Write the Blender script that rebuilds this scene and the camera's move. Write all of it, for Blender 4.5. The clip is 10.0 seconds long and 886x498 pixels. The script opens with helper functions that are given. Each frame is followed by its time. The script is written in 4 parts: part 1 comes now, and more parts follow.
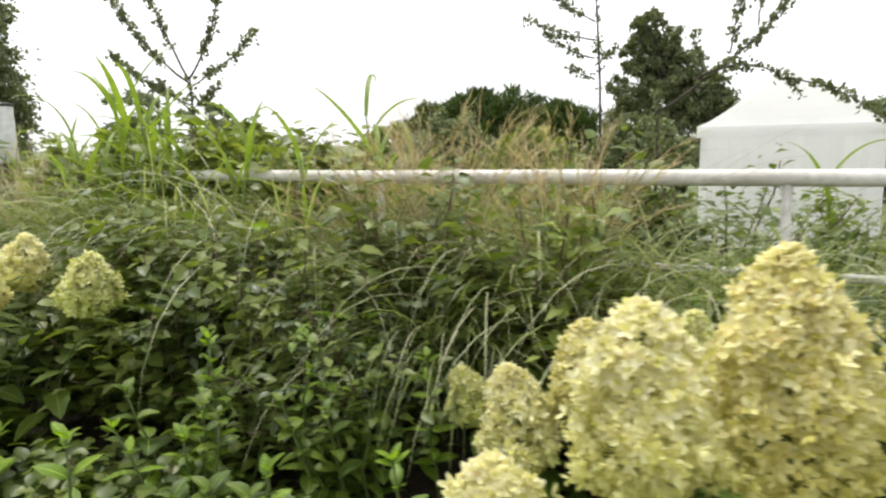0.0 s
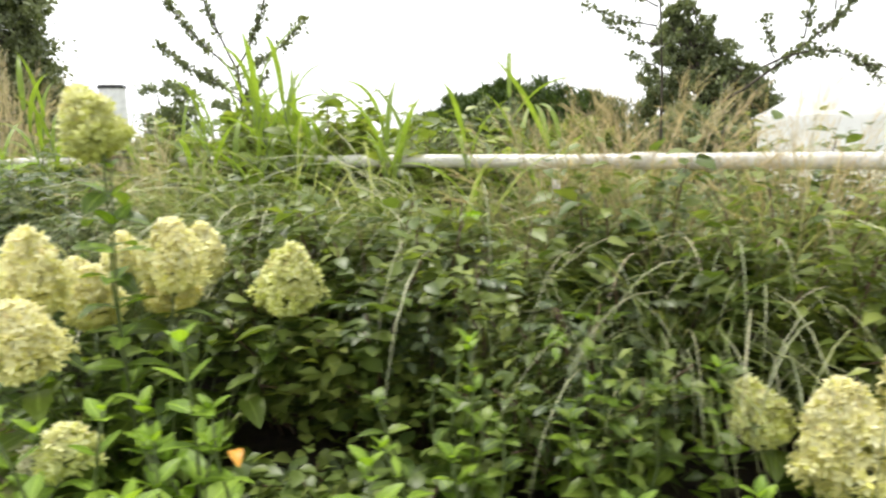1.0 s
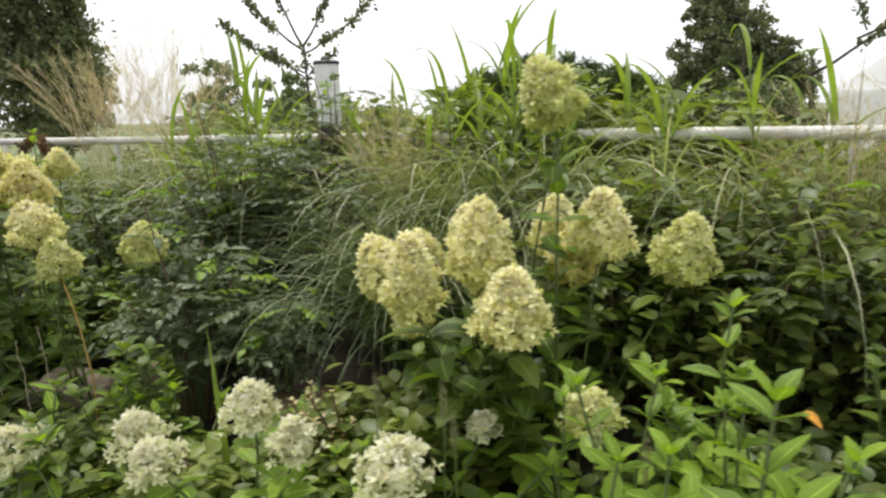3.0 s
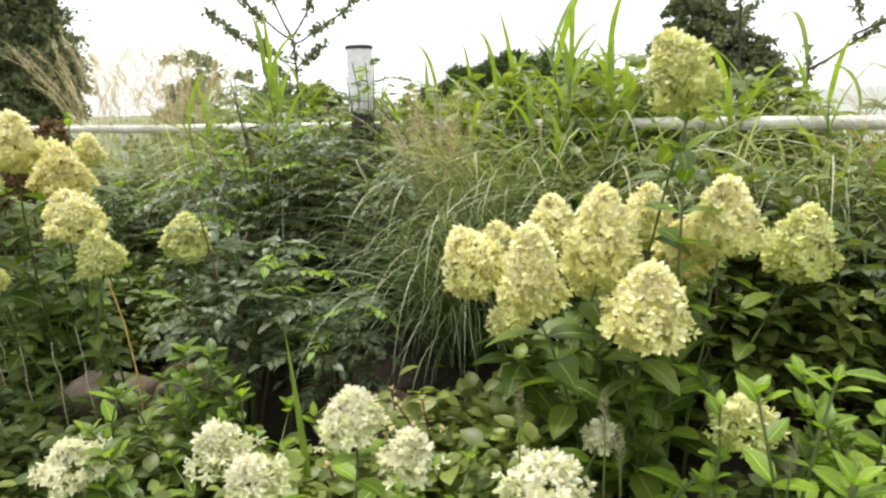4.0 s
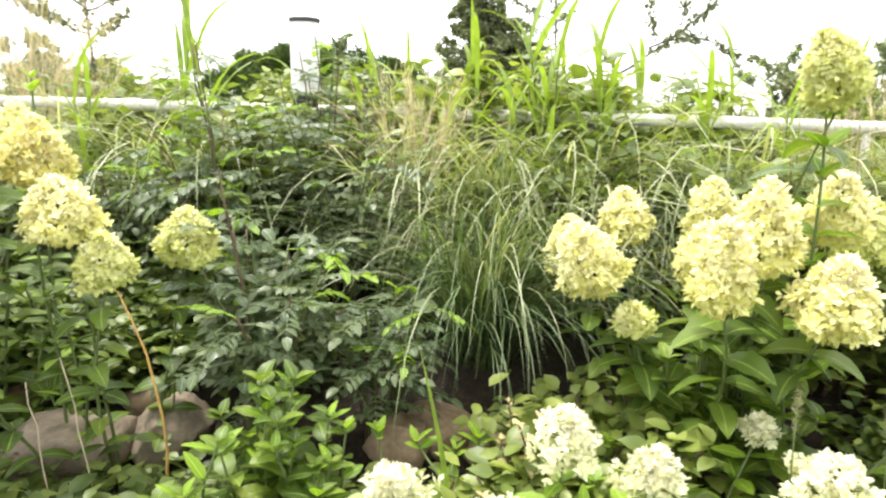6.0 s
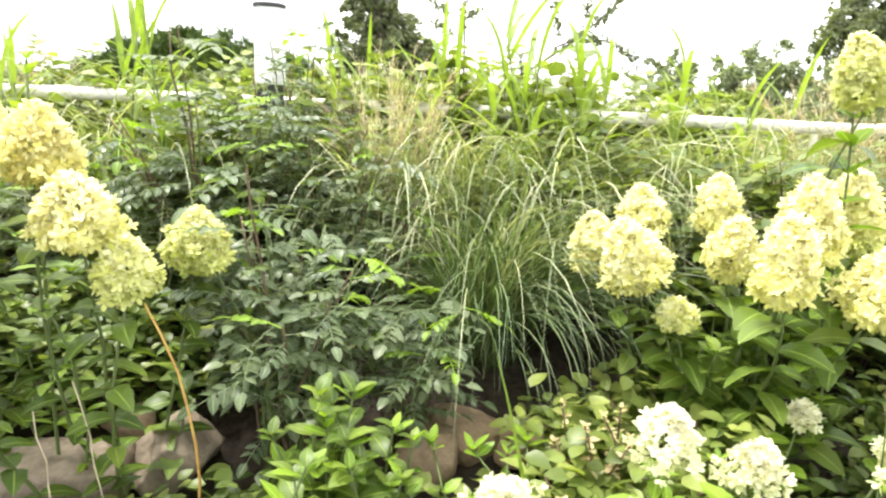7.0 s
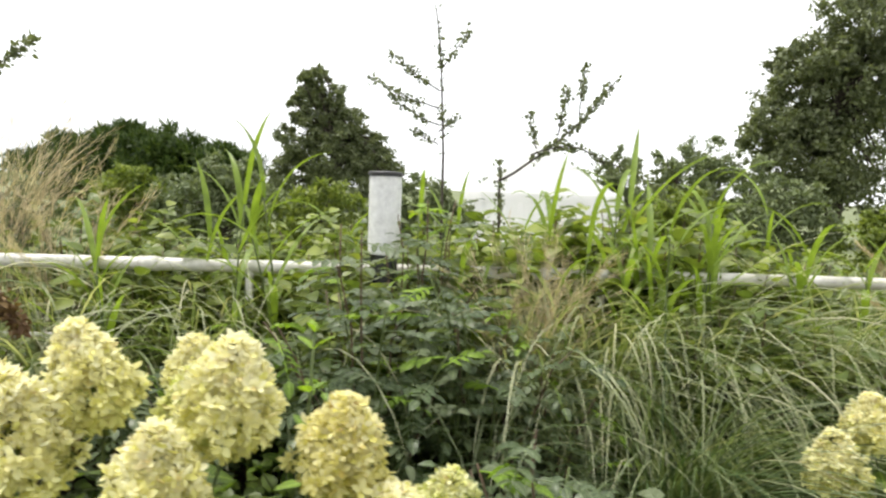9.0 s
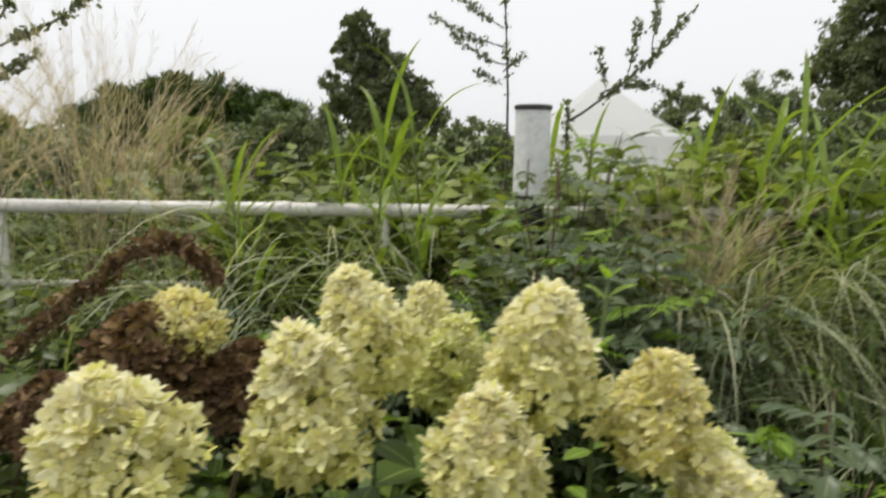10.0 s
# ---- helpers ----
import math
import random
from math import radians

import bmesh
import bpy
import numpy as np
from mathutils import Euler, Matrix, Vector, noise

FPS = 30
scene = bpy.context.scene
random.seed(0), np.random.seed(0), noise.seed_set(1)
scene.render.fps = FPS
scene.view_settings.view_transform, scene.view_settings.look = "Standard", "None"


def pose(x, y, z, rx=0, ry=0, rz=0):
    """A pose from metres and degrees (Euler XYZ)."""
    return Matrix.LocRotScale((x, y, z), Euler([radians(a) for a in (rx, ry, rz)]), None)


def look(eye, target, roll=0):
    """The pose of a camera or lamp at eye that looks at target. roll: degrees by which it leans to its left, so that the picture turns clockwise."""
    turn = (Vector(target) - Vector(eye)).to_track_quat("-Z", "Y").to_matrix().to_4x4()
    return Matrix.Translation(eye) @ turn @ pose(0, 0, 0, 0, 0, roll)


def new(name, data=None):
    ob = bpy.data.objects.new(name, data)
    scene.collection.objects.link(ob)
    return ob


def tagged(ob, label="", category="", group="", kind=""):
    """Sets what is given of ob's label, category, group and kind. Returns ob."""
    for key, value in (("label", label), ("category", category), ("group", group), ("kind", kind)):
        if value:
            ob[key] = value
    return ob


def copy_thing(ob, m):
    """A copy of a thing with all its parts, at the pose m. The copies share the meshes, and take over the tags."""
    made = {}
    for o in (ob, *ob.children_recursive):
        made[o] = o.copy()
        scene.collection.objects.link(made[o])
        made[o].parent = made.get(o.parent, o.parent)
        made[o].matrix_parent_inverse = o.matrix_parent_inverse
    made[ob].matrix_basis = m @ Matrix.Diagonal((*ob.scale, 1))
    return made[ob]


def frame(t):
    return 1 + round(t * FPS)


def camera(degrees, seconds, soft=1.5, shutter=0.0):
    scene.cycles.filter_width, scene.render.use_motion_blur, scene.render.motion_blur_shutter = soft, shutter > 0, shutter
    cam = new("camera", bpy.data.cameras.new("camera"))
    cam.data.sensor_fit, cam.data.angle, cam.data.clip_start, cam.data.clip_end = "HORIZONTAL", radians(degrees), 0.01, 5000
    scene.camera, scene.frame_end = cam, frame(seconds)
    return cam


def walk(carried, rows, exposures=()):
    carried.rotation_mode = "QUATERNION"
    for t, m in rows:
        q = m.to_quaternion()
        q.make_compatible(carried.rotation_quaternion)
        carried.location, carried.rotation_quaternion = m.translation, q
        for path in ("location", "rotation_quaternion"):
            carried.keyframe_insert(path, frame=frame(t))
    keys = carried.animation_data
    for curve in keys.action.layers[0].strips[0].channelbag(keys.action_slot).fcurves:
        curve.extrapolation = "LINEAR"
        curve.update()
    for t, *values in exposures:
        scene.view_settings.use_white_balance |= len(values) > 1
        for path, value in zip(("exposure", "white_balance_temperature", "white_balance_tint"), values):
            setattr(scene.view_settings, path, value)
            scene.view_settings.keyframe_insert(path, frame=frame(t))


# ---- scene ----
cam = camera(68.3, 10.0, soft=2.3, shutter=0.35)
PATH = [
    (0, (0.27, 0.097, 1.414), (-0.628, 1.855, 1.093), -1.4),
    (0.5, (-0.002, 0.118, 1.396), (-0.918, 1.864, 1.063), -1.8),
    (1, (-0.288, 0.031, 1.393), (-1.241, 1.755, 1.049), -1.4),
    (1.5, (-0.54, -0.152, 1.402), (-1.518, 1.557, 1.051), -1.6),
    (2, (-0.734, -0.23, 1.392), (-1.716, 1.475, 1.037), -2.0),
    (2.5, (-0.875, -0.305, 1.419), (-1.877, 1.381, 1.028), -2.0),
    (3, (-1.074, -0.431, 1.399), (-2.069, 1.256, 0.994), -1.8),
    (4.5, (-1.553, -0.479, 1.376), (-2.346, 1.303, 0.933), -0.3),
    (5, (-1.782, -0.548, 1.38), (-2.312, 1.328, 0.931), 0.7),
    (5.5, (-1.942, -0.548, 1.37), (-2.386, 1.351, 0.926), 0.9),
    (7, (-2.432, -0.522, 1.34), (-2.436, 1.428, 0.894), 2.7),
    (7.5, (-2.56, -0.417, 1.462), (-2.497, 1.531, 1.014), 2.3),
    (8, (-2.654, -0.389, 1.551), (-2.61, 1.561, 1.108), 1.9),
    (8.5, (-2.904, -0.346, 1.596), (-2.785, 1.619, 1.243), 2.1),
    (9, (-3.101, -0.286, 1.601), (-2.937, 1.699, 1.42), 2.2),
    (9.5, (-3.289, -0.195, 1.572), (-3.154, 1.792, 1.392), 2.1),
    (10, (-3.439, -0.116, 1.559), (-3.406, 1.854, 1.212), 0.9),
]
EXPOSURES = [(0, 0.14), (1, 0.55), (2.5, 0.21), (3.2, -0.09), (4.5, 0.89), (5.5, 1.12), (7, 1.5), (7.5, 1.52), (8.5, 0.96), (9, 0.33), (9.5, -0.05), (10, -0.36)]
walk(cam, [(t, look(eye, target, roll)) for t, eye, target, roll in PATH], EXPOSURES)

# ---- bright overcast sky and a soft sun ----
world = bpy.data.worlds.new("overcast_sky")
scene.world = world
world.use_nodes = True
wn, wl = world.node_tree.nodes, world.node_tree.links
sky = wn.new("ShaderNodeTexSky")
sky.sky_type, sky.sun_disc = "NISHITA", False
sky.sun_elevation, sky.sun_rotation = radians(70), radians(-62)
sky.air_density, sky.dust_density = 1.0, 4.0
pale = wn.new("ShaderNodeHueSaturation")
pale.inputs["Saturation"].default_value = 0.22
veil = wn.new("ShaderNodeMix")
veil.data_type = "RGBA"
veil.inputs["Factor"].default_value = 0.7
veil.inputs["B"].default_value = (12.6, 12.7, 12.9, 1)
wl.new(sky.outputs[0], pale.inputs["Color"])
wl.new(pale.outputs[0], veil.inputs["A"])
wl.new(veil.outputs["Result"], wn["Background"].inputs["Color"])
wn["Background"].inputs["Strength"].default_value = 0.12

sun = new("sun", bpy.data.lights.new("sun", "SUN"))
sun.data.energy, sun.data.angle, sun.data.color = 2.9, radians(12), (1.0, 0.96, 0.88)
sun.matrix_world = look((-2.6, 1.4, 9.0), (0, 0, 1))


# ---- materials ----
def material(name):
    m = bpy.data.materials.new(name)
    m.use_nodes = True
    nt = m.node_tree
    return m, nt.nodes, nt.links, nt.nodes["Principled BSDF"]


def noise_tex(n, l, scale, detail=3.0, rough=0.55, coord="Object"):
    tc = n.new("ShaderNodeTexCoord")
    tex = n.new("ShaderNodeTexNoise")
    tex.inputs["Scale"].default_value = scale
    tex.inputs["Detail"].default_value = detail
    tex.inputs["Roughness"].default_value = rough
    l.new(tc.outputs[coord], tex.inputs["Vector"])
    return tex


def ramp(n, l, source, stops):
    r = n.new("ShaderNodeValToRGB")
    e = r.color_ramp.elements
    while len(e) < len(stops):
        e.new(0.5)
    for k, (pos, col) in zip(e, stops):
        k.position, k.color = pos, (*col, 1)
    l.new(source, r.inputs["Fac"])
    return r


def mix(n, l, a, b, fac, mode="MIX"):
    x = n.new("ShaderNodeMix")
    x.data_type, x.blend_type = "RGBA", mode
    for value, key in ((fac, "Factor"), (a, "A"), (b, "B")):
        if hasattr(value, "links"):
            l.new(value, x.inputs[key])
        else:
            x.inputs[key].default_value = value if key == "Factor" else (*value, 1)
    return x.outputs["Result"]


def bump(n, l, p, height, strength, distance):
    b = n.new("ShaderNodeBump")
    b.inputs["Strength"].default_value, b.inputs["Distance"].default_value = strength, distance
    l.new(height, b.inputs["Height"])
    l.new(b.outputs[0], p.inputs["Normal"])


def leaf_material(name, dark, mid, light, joined=False, veins=True, through_light=0.35, gloss=0.42, spots=None, mottle_scale=None, mottle_mix=0.8, shine_tint=(1.25, 1.3, 0.55)):
    """Foliage: colour varies from leaf to leaf, with a pale midrib and side veins, and light shines through the blade."""
    m, n, l, p = material(name)
    if joined:
        rnd = n.new("ShaderNodeNewGeometry").outputs["Random Per Island"]
    else:
        rnd = n.new("ShaderNodeObjectInfo").outputs["Random"]
    col = ramp(n, l, rnd, [(0.0, dark), (0.5, mid), (1.0, light)]).outputs[0]
    mottle = noise_tex(n, l, mottle_scale or (18 if joined else 45), 3)
    col = mix(n, l, col, ramp(n, l, mottle.outputs[0], [(0.3, (0.72, 0.74, 0.7)), (0.7, (1.2, 1.18, 1.1))]).outputs[0], mottle_mix, "MULTIPLY")
    if spots:
        blot = noise_tex(n, l, 26 if joined else 60, 2)
        col = mix(n, l, col, spots, ramp(n, l, blot.outputs[0], [(0.62, (0, 0, 0)), (0.72, (0.8, 0.8, 0.8))]).outputs[0])
    if veins:
        uv = n.new("ShaderNodeUVMap")
        sep = n.new("ShaderNodeSeparateXYZ")
        l.new(uv.outputs[0], sep.inputs[0])
        a = n.new("ShaderNodeMath")
        a.operation = "ABSOLUTE"
        l.new(sep.outputs[0], a.inputs[0])
        rib = ramp(n, l, a.outputs[0], [(0.03, (1, 1, 1)), (0.1, (0, 0, 0))])
        s = n.new("ShaderNodeMath")
        s.operation = "MULTIPLY_ADD"
        s.inputs[1].default_value = -0.55
        l.new(a.outputs[0], s.inputs[0])
        l.new(sep.outputs[1], s.inputs[2])
        w = n.new("ShaderNodeMath")
        w.operation = "MULTIPLY"
        w.inputs[1].default_value = 52.0
        l.new(s.outputs[0], w.inputs[0])
        sn = n.new("ShaderNodeMath")
        sn.operation = "SINE"
        l.new(w.outputs[0], sn.inputs[0])
        side = ramp(n, l, sn.outputs[0], [(0.82, (0, 0, 0)), (1.0, (0.5, 0.5, 0.5))])
        both = mix(n, l, rib.outputs[0], side.outputs[0], 1.0, "ADD")
        col = mix(n, l, col, tuple(min(1, 1.5 * c + 0.02) for c in light), both)
        bump(n, l, p, both, 0.35, 0.002)
    l.new(col, p.inputs["Base Color"])
    p.inputs["Roughness"].default_value = gloss
    p.inputs["Specular IOR Level"].default_value = 0.4
    tr = n.new("ShaderNodeBsdfTranslucent")
    l.new(mix(n, l, col, shine_tint, 1.0, "MULTIPLY"), tr.inputs["Color"])
    ms = n.new("ShaderNodeMixShader")
    ms.inputs[0].default_value = through_light
    l.new(p.outputs[0], ms.inputs[1])
    l.new(tr.outputs[0], ms.inputs[2])
    l.new(ms.outputs[0], n["Material Output"].inputs["Surface"])
    return m


def petal_material(name, base, tip, green, tan):
    """Cream florets, greener low on the head with the shade there painted in, some turning tan at the edge."""
    m, n, l, p = material(name)
    rnd = n.new("ShaderNodeNewGeometry").outputs["Random Per Island"]
    col = ramp(n, l, rnd, [(0.0, green), (0.22, base), (0.75, tip), (0.93, tip), (1.0, tan)]).outputs[0]
    tc = n.new("ShaderNodeTexCoord")
    sep = n.new("ShaderNodeSeparateXYZ")
    l.new(tc.outputs["Generated"], sep.inputs[0])
    # Lit cream top and shaded yellow-green foot, put into the colour by height.
    low = ramp(n, l, sep.outputs[2], [(0.0, (0.95, 0.95, 0.95)), (0.45, (0.38, 0.38, 0.38)), (0.85, (0, 0, 0))])
    col = mix(n, l, col, green, low.outputs[0])
    cloud = noise_tex(n, l, 22, 3)
    col = mix(n, l, col, ramp(n, l, cloud.outputs[0], [(0.3, (0.88, 0.86, 0.78)), (0.7, (1.05, 1.05, 1.05))]).outputs[0], 0.8, "MULTIPLY")
    l.new(col, p.inputs["Base Color"])
    p.inputs["Roughness"].default_value = 0.6
    p.inputs["Specular IOR Level"].default_value = 0.25
    tr = n.new("ShaderNodeBsdfTranslucent")
    l.new(col, tr.inputs["Color"])
    ms = n.new("ShaderNodeMixShader")
    ms.inputs[0].default_value = 0.4
    l.new(p.outputs[0], ms.inputs[1])
    l.new(tr.outputs[0], ms.inputs[2])
    l.new(ms.outputs[0], n["Material Output"].inputs["Surface"])
    return m


def plain_material(name, a, b, scale, rough=0.7, relief=0.3, depth=0.004, fine=None):
    m, n, l, p = material(name)
    big = noise_tex(n, l, scale, 4, 0.6)
    col = ramp(n, l, big.outputs[0], [(0.28, a), (0.72, b)]).outputs[0]
    small = noise_tex(n, l, fine or scale * 9, 4, 0.65)
    col = mix(n, l, col, ramp(n, l, small.outputs[0], [(0.3, (0.7, 0.7, 0.7)), (0.7, (1.15, 1.15, 1.15))]).outputs[0], 0.7, "MULTIPLY")
    l.new(col, p.inputs["Base Color"])
    p.inputs["Roughness"].default_value = rough
    bump(n, l, p, small.outputs[0], relief, depth)
    return m


LEAF_HYDRANGEA = leaf_material("hydrangea_leaf", (0.0481, 0.09, 0.0137), (0.091, 0.15, 0.0189), (0.1552, 0.215, 0.0284), spots=(0.16, 0.1, 0.03))
LEAF_BRIGHT = leaf_material("young_leaf", (0.1177, 0.2, 0.021), (0.1819, 0.29, 0.0273), (0.2568, 0.38, 0.042), through_light=0.42)
LEAF_ROSE = leaf_material("rose_leaf", (0.05, 0.08, 0.034), (0.088, 0.128, 0.056), (0.16, 0.195, 0.105), gloss=0.33, spots=(0.12, 0.075, 0.035))
LEAF_CREAM = leaf_material("variegated_leaf", (0.3, 0.28, 0.12), (0.45, 0.34, 0.18), (0.55, 0.5, 0.28))
LEAF_ORANGE = leaf_material("withered_leaf", (0.55, 0.22, 0.02), (0.62, 0.28, 0.03), (0.7, 0.34, 0.04))
FOLIAGE_DARK = leaf_material("dense_foliage", (0.062, 0.096, 0.024), (0.118, 0.165, 0.038), (0.2, 0.24, 0.06), joined=True, veins=False)
FOLIAGE_WEED = leaf_material("weed_foliage", (0.118, 0.162, 0.036), (0.19, 0.24, 0.056), (0.295, 0.34, 0.09), joined=True, veins=False, through_light=0.4)
# Lifted in colour to paint haze over the far trees; the saplings share it.
FOLIAGE_TREE = leaf_material("tree_foliage", (0.095, 0.115, 0.058), (0.15, 0.178, 0.086), (0.22, 0.245, 0.13), joined=True, veins=False, through_light=0.25)
FOLIAGE_PINE = leaf_material("pine_foliage", (0.035, 0.065, 0.016), (0.06, 0.1, 0.02), (0.11, 0.155, 0.026), joined=True, veins=False, through_light=0.15)
# Lightened and greyed so that distance haze is painted into the leaf colour.
FOLIAGE_HAZED = leaf_material("hazed_foliage", (0.13, 0.165, 0.085), (0.18, 0.22, 0.11), (0.25, 0.285, 0.15), joined=True, veins=False, through_light=0.2)
BLADE_GREEN = leaf_material("grass_blade", (0.112, 0.17, 0.042), (0.222, 0.272, 0.09), (0.44, 0.455, 0.25), joined=True, veins=False, through_light=0.35)
BLADE_DEEP = leaf_material("deep_grass_blade", (0.05, 0.09, 0.03), (0.1, 0.15, 0.055), (0.23, 0.27, 0.15), joined=True, veins=False, through_light=0.3)
BLADE_SILVER = leaf_material("silver_grass_blade", (0.2, 0.26, 0.12), (0.34, 0.38, 0.22), (0.55, 0.55, 0.4), joined=True, veins=False, through_light=0.4)
BLADE_BROAD = leaf_material("reed_blade", (0.128, 0.205, 0.032), (0.198, 0.282, 0.048), (0.29, 0.378, 0.08), joined=True, veins=False, through_light=0.45)
BLADE_PALE = leaf_material("pale_blade", (0.22, 0.26, 0.14), (0.34, 0.36, 0.22), (0.5, 0.48, 0.33), joined=True, veins=False, through_light=0.3)
PLUME = leaf_material("dry_plume", (0.46, 0.35, 0.24), (0.6, 0.48, 0.35), (0.72, 0.61, 0.48), joined=True, veins=False, through_light=0.35, gloss=0.7)
PLUME_PINK = leaf_material("pink_plume", (0.46, 0.36, 0.29), (0.62, 0.52, 0.44), (0.76, 0.68, 0.6), joined=True, veins=False, through_light=0.4, gloss=0.7)
STRAW = leaf_material("straw", (0.3, 0.25, 0.17), (0.45, 0.38, 0.27), (0.6, 0.54, 0.42), joined=True, veins=False, through_light=0.1, gloss=0.6)
BROWN_DRY = leaf_material("dead_floret", (0.09, 0.05, 0.024), (0.17, 0.1, 0.05), (0.28, 0.19, 0.09), joined=True, veins=False, through_light=0.15, gloss=0.8)
FOXTAIL = leaf_material("foxtail_bristle", (0.12, 0.12, 0.06), (0.2, 0.19, 0.1), (0.3, 0.27, 0.16), joined=True, veins=False, through_light=0.2, gloss=0.7)
PETAL = petal_material("cream_floret", (0.91, 0.87, 0.5), (0.96, 0.945, 0.72), (0.74, 0.73, 0.22), (0.8, 0.68, 0.36))
PETAL_GREEN = petal_material("lime_floret", (0.8, 0.8, 0.36), (0.91, 0.91, 0.62), (0.57, 0.62, 0.14), (0.68, 0.58, 0.26))
PETAL_GOLD = petal_material("golden_floret", (0.87, 0.82, 0.4), (0.94, 0.91, 0.63), (0.67, 0.63, 0.15), (0.7, 0.54, 0.22))
PETAL_WHITE = petal_material("white_floret", (0.84, 0.83, 0.6), (0.92, 0.91, 0.78), (0.7, 0.73, 0.38), (0.66, 0.56, 0.36))
STEM_GREEN = plain_material("green_stem", (0.07, 0.11, 0.025), (0.12, 0.15, 0.04), 30, 0.6)
STEM_BROWN = plain_material("woody_stem", (0.07, 0.045, 0.028), (0.16, 0.105, 0.06), 30, 0.8)
STEM_OCHRE = plain_material("ochre_stem", (0.38, 0.2, 0.05), (0.5, 0.34, 0.09), 25, 0.6)
BARK = plain_material("bark", (0.035, 0.028, 0.022), (0.1, 0.08, 0.06), 9, 0.9, 0.7, 0.02)
STONE = plain_material("field_stone", (0.15, 0.1, 0.06), (0.36, 0.26, 0.165), 7, 0.85, 0.6, 0.008, 60)
STONE_GREY = plain_material("grey_stone", (0.13, 0.1, 0.07), (0.33, 0.265, 0.19), 8, 0.85, 0.6, 0.008, 70)
RAIL_PAINT = plain_material("weathered_white_paint", (0.5, 0.48, 0.43), (0.74, 0.72, 0.67), 6, 0.45, 0.15, 0.001, 40)
LAMP_WHITE = plain_material("white_diffuser", (0.76, 0.76, 0.76), (0.83, 0.83, 0.83), 4, 0.4, 0.05, 0.001)
LAMP_BLACK = plain_material("black_powder_coat", (0.015, 0.015, 0.016), (0.03, 0.03, 0.03), 12, 0.5, 0.1, 0.001)
TENT = leaf_material("white_canvas", (0.88, 0.88, 0.88), (0.89, 0.89, 0.89), (0.9, 0.9, 0.9), veins=False, through_light=0.65, gloss=0.7, mottle_scale=1.2, mottle_mix=0.1, shine_tint=(1.0, 1.0, 1.0))


# ---- mesh building ----
rng = np.random.default_rng(7)


class Build:
    """Gathers many small shapes into one mesh."""

    def __init__(self):
        self.v, self.f, self.uv, self.n = [], [], [], 0

    def add(self, verts, faces, uvs=None):
        self.v.append(verts)
        self.f.extend([tuple(i + self.n for i in q) for q in faces])
        self.uv.append(uvs if uvs is not None else np.zeros((len(verts), 2)))
        self.n += len(verts)

    def mesh(self, name, mat, smooth=True):
        me = bpy.data.meshes.new(name)
        me.from_pydata(np.concatenate(self.v).tolist(), [], self.f)
        me.materials.append(mat)
        layer = me.uv_layers.new(name="UVMap")
        idx = np.empty(len(me.loops), dtype=np.int32)
        me.loops.foreach_get("vertex_index", idx)
        layer.data.foreach_set("uv", np.concatenate(self.uv)[idx].astype(np.float32).ravel())
        if smooth:
            me.polygons.foreach_set("use_smooth", np.ones(len(me.polygons), dtype=bool))
        me.update()
        return me


def part(name, mesh, parent, m=None, label=""):
    ob = new(name, mesh)
    ob.parent = parent
    if m is not None:
        ob.matrix_basis = m
    return tagged(ob, label)


def thing(name, at, label, category, group="", kind=""):
    ob = new(name)
    ob.location = at
    ob.empty_display_size = 0.1
    return tagged(ob, label, category, group, kind)


def unit(v):
    v = np.asarray(v, float)
    return v / (np.linalg.norm(v) + 1e-9)


def axes(forward, up=(0, 0, 1), roll=0.0):
    """Columns: side, forward, normal."""
    f = unit(forward)
    s = np.cross(f, up)
    if np.linalg.norm(s) < 1e-3:
        s = np.array((1.0, 0, 0))
    s = unit(s)
    u = np.cross(s, f)
    c, d = math.cos(roll), math.sin(roll)
    return np.stack([s * c + u * d, f, u * c - s * d], axis=1)


def tube(b, pts, radii, sides=6):
    pts = np.asarray(pts, float)
    rings = []
    for i in range(len(pts)):
        d = unit(pts[min(i + 1, len(pts) - 1)] - pts[max(i - 1, 0)])
        a = unit(np.cross(d, (0.31, 0.87, 0.38)))
        c = np.cross(d, a)
        ang = np.arange(sides) * 2 * math.pi / sides
        rings.append(pts[i] + radii[i] * (np.cos(ang)[:, None] * a + np.sin(ang)[:, None] * c))
    v = np.concatenate(rings + [pts[-1:]])
    f = []
    for i in range(len(pts) - 1):
        for j in range(sides):
            k = (j + 1) % sides
            f.append((i * sides + j, i * sides + k, (i + 1) * sides + k, (i + 1) * sides + j))
    last = (len(pts) - 1) * sides
    f += [(last + j, last + (j + 1) % sides, len(v) - 1) for j in range(sides)]
    b.add(v, f)


def curve(a, c, sag=(0, 0, 0), n=7, wobble=0.0):
    """Points from a to c, bowed by sag at the middle."""
    a, c, sag = (np.asarray(q, float) for q in (a, c, sag))
    t = np.linspace(0, 1, n)[:, None]
    p = a + (c - a) * t + sag * 4 * t * (1 - t)
    if wobble:
        p[1:-1] += rng.normal(0, wobble, (n - 2, 3))
    return p


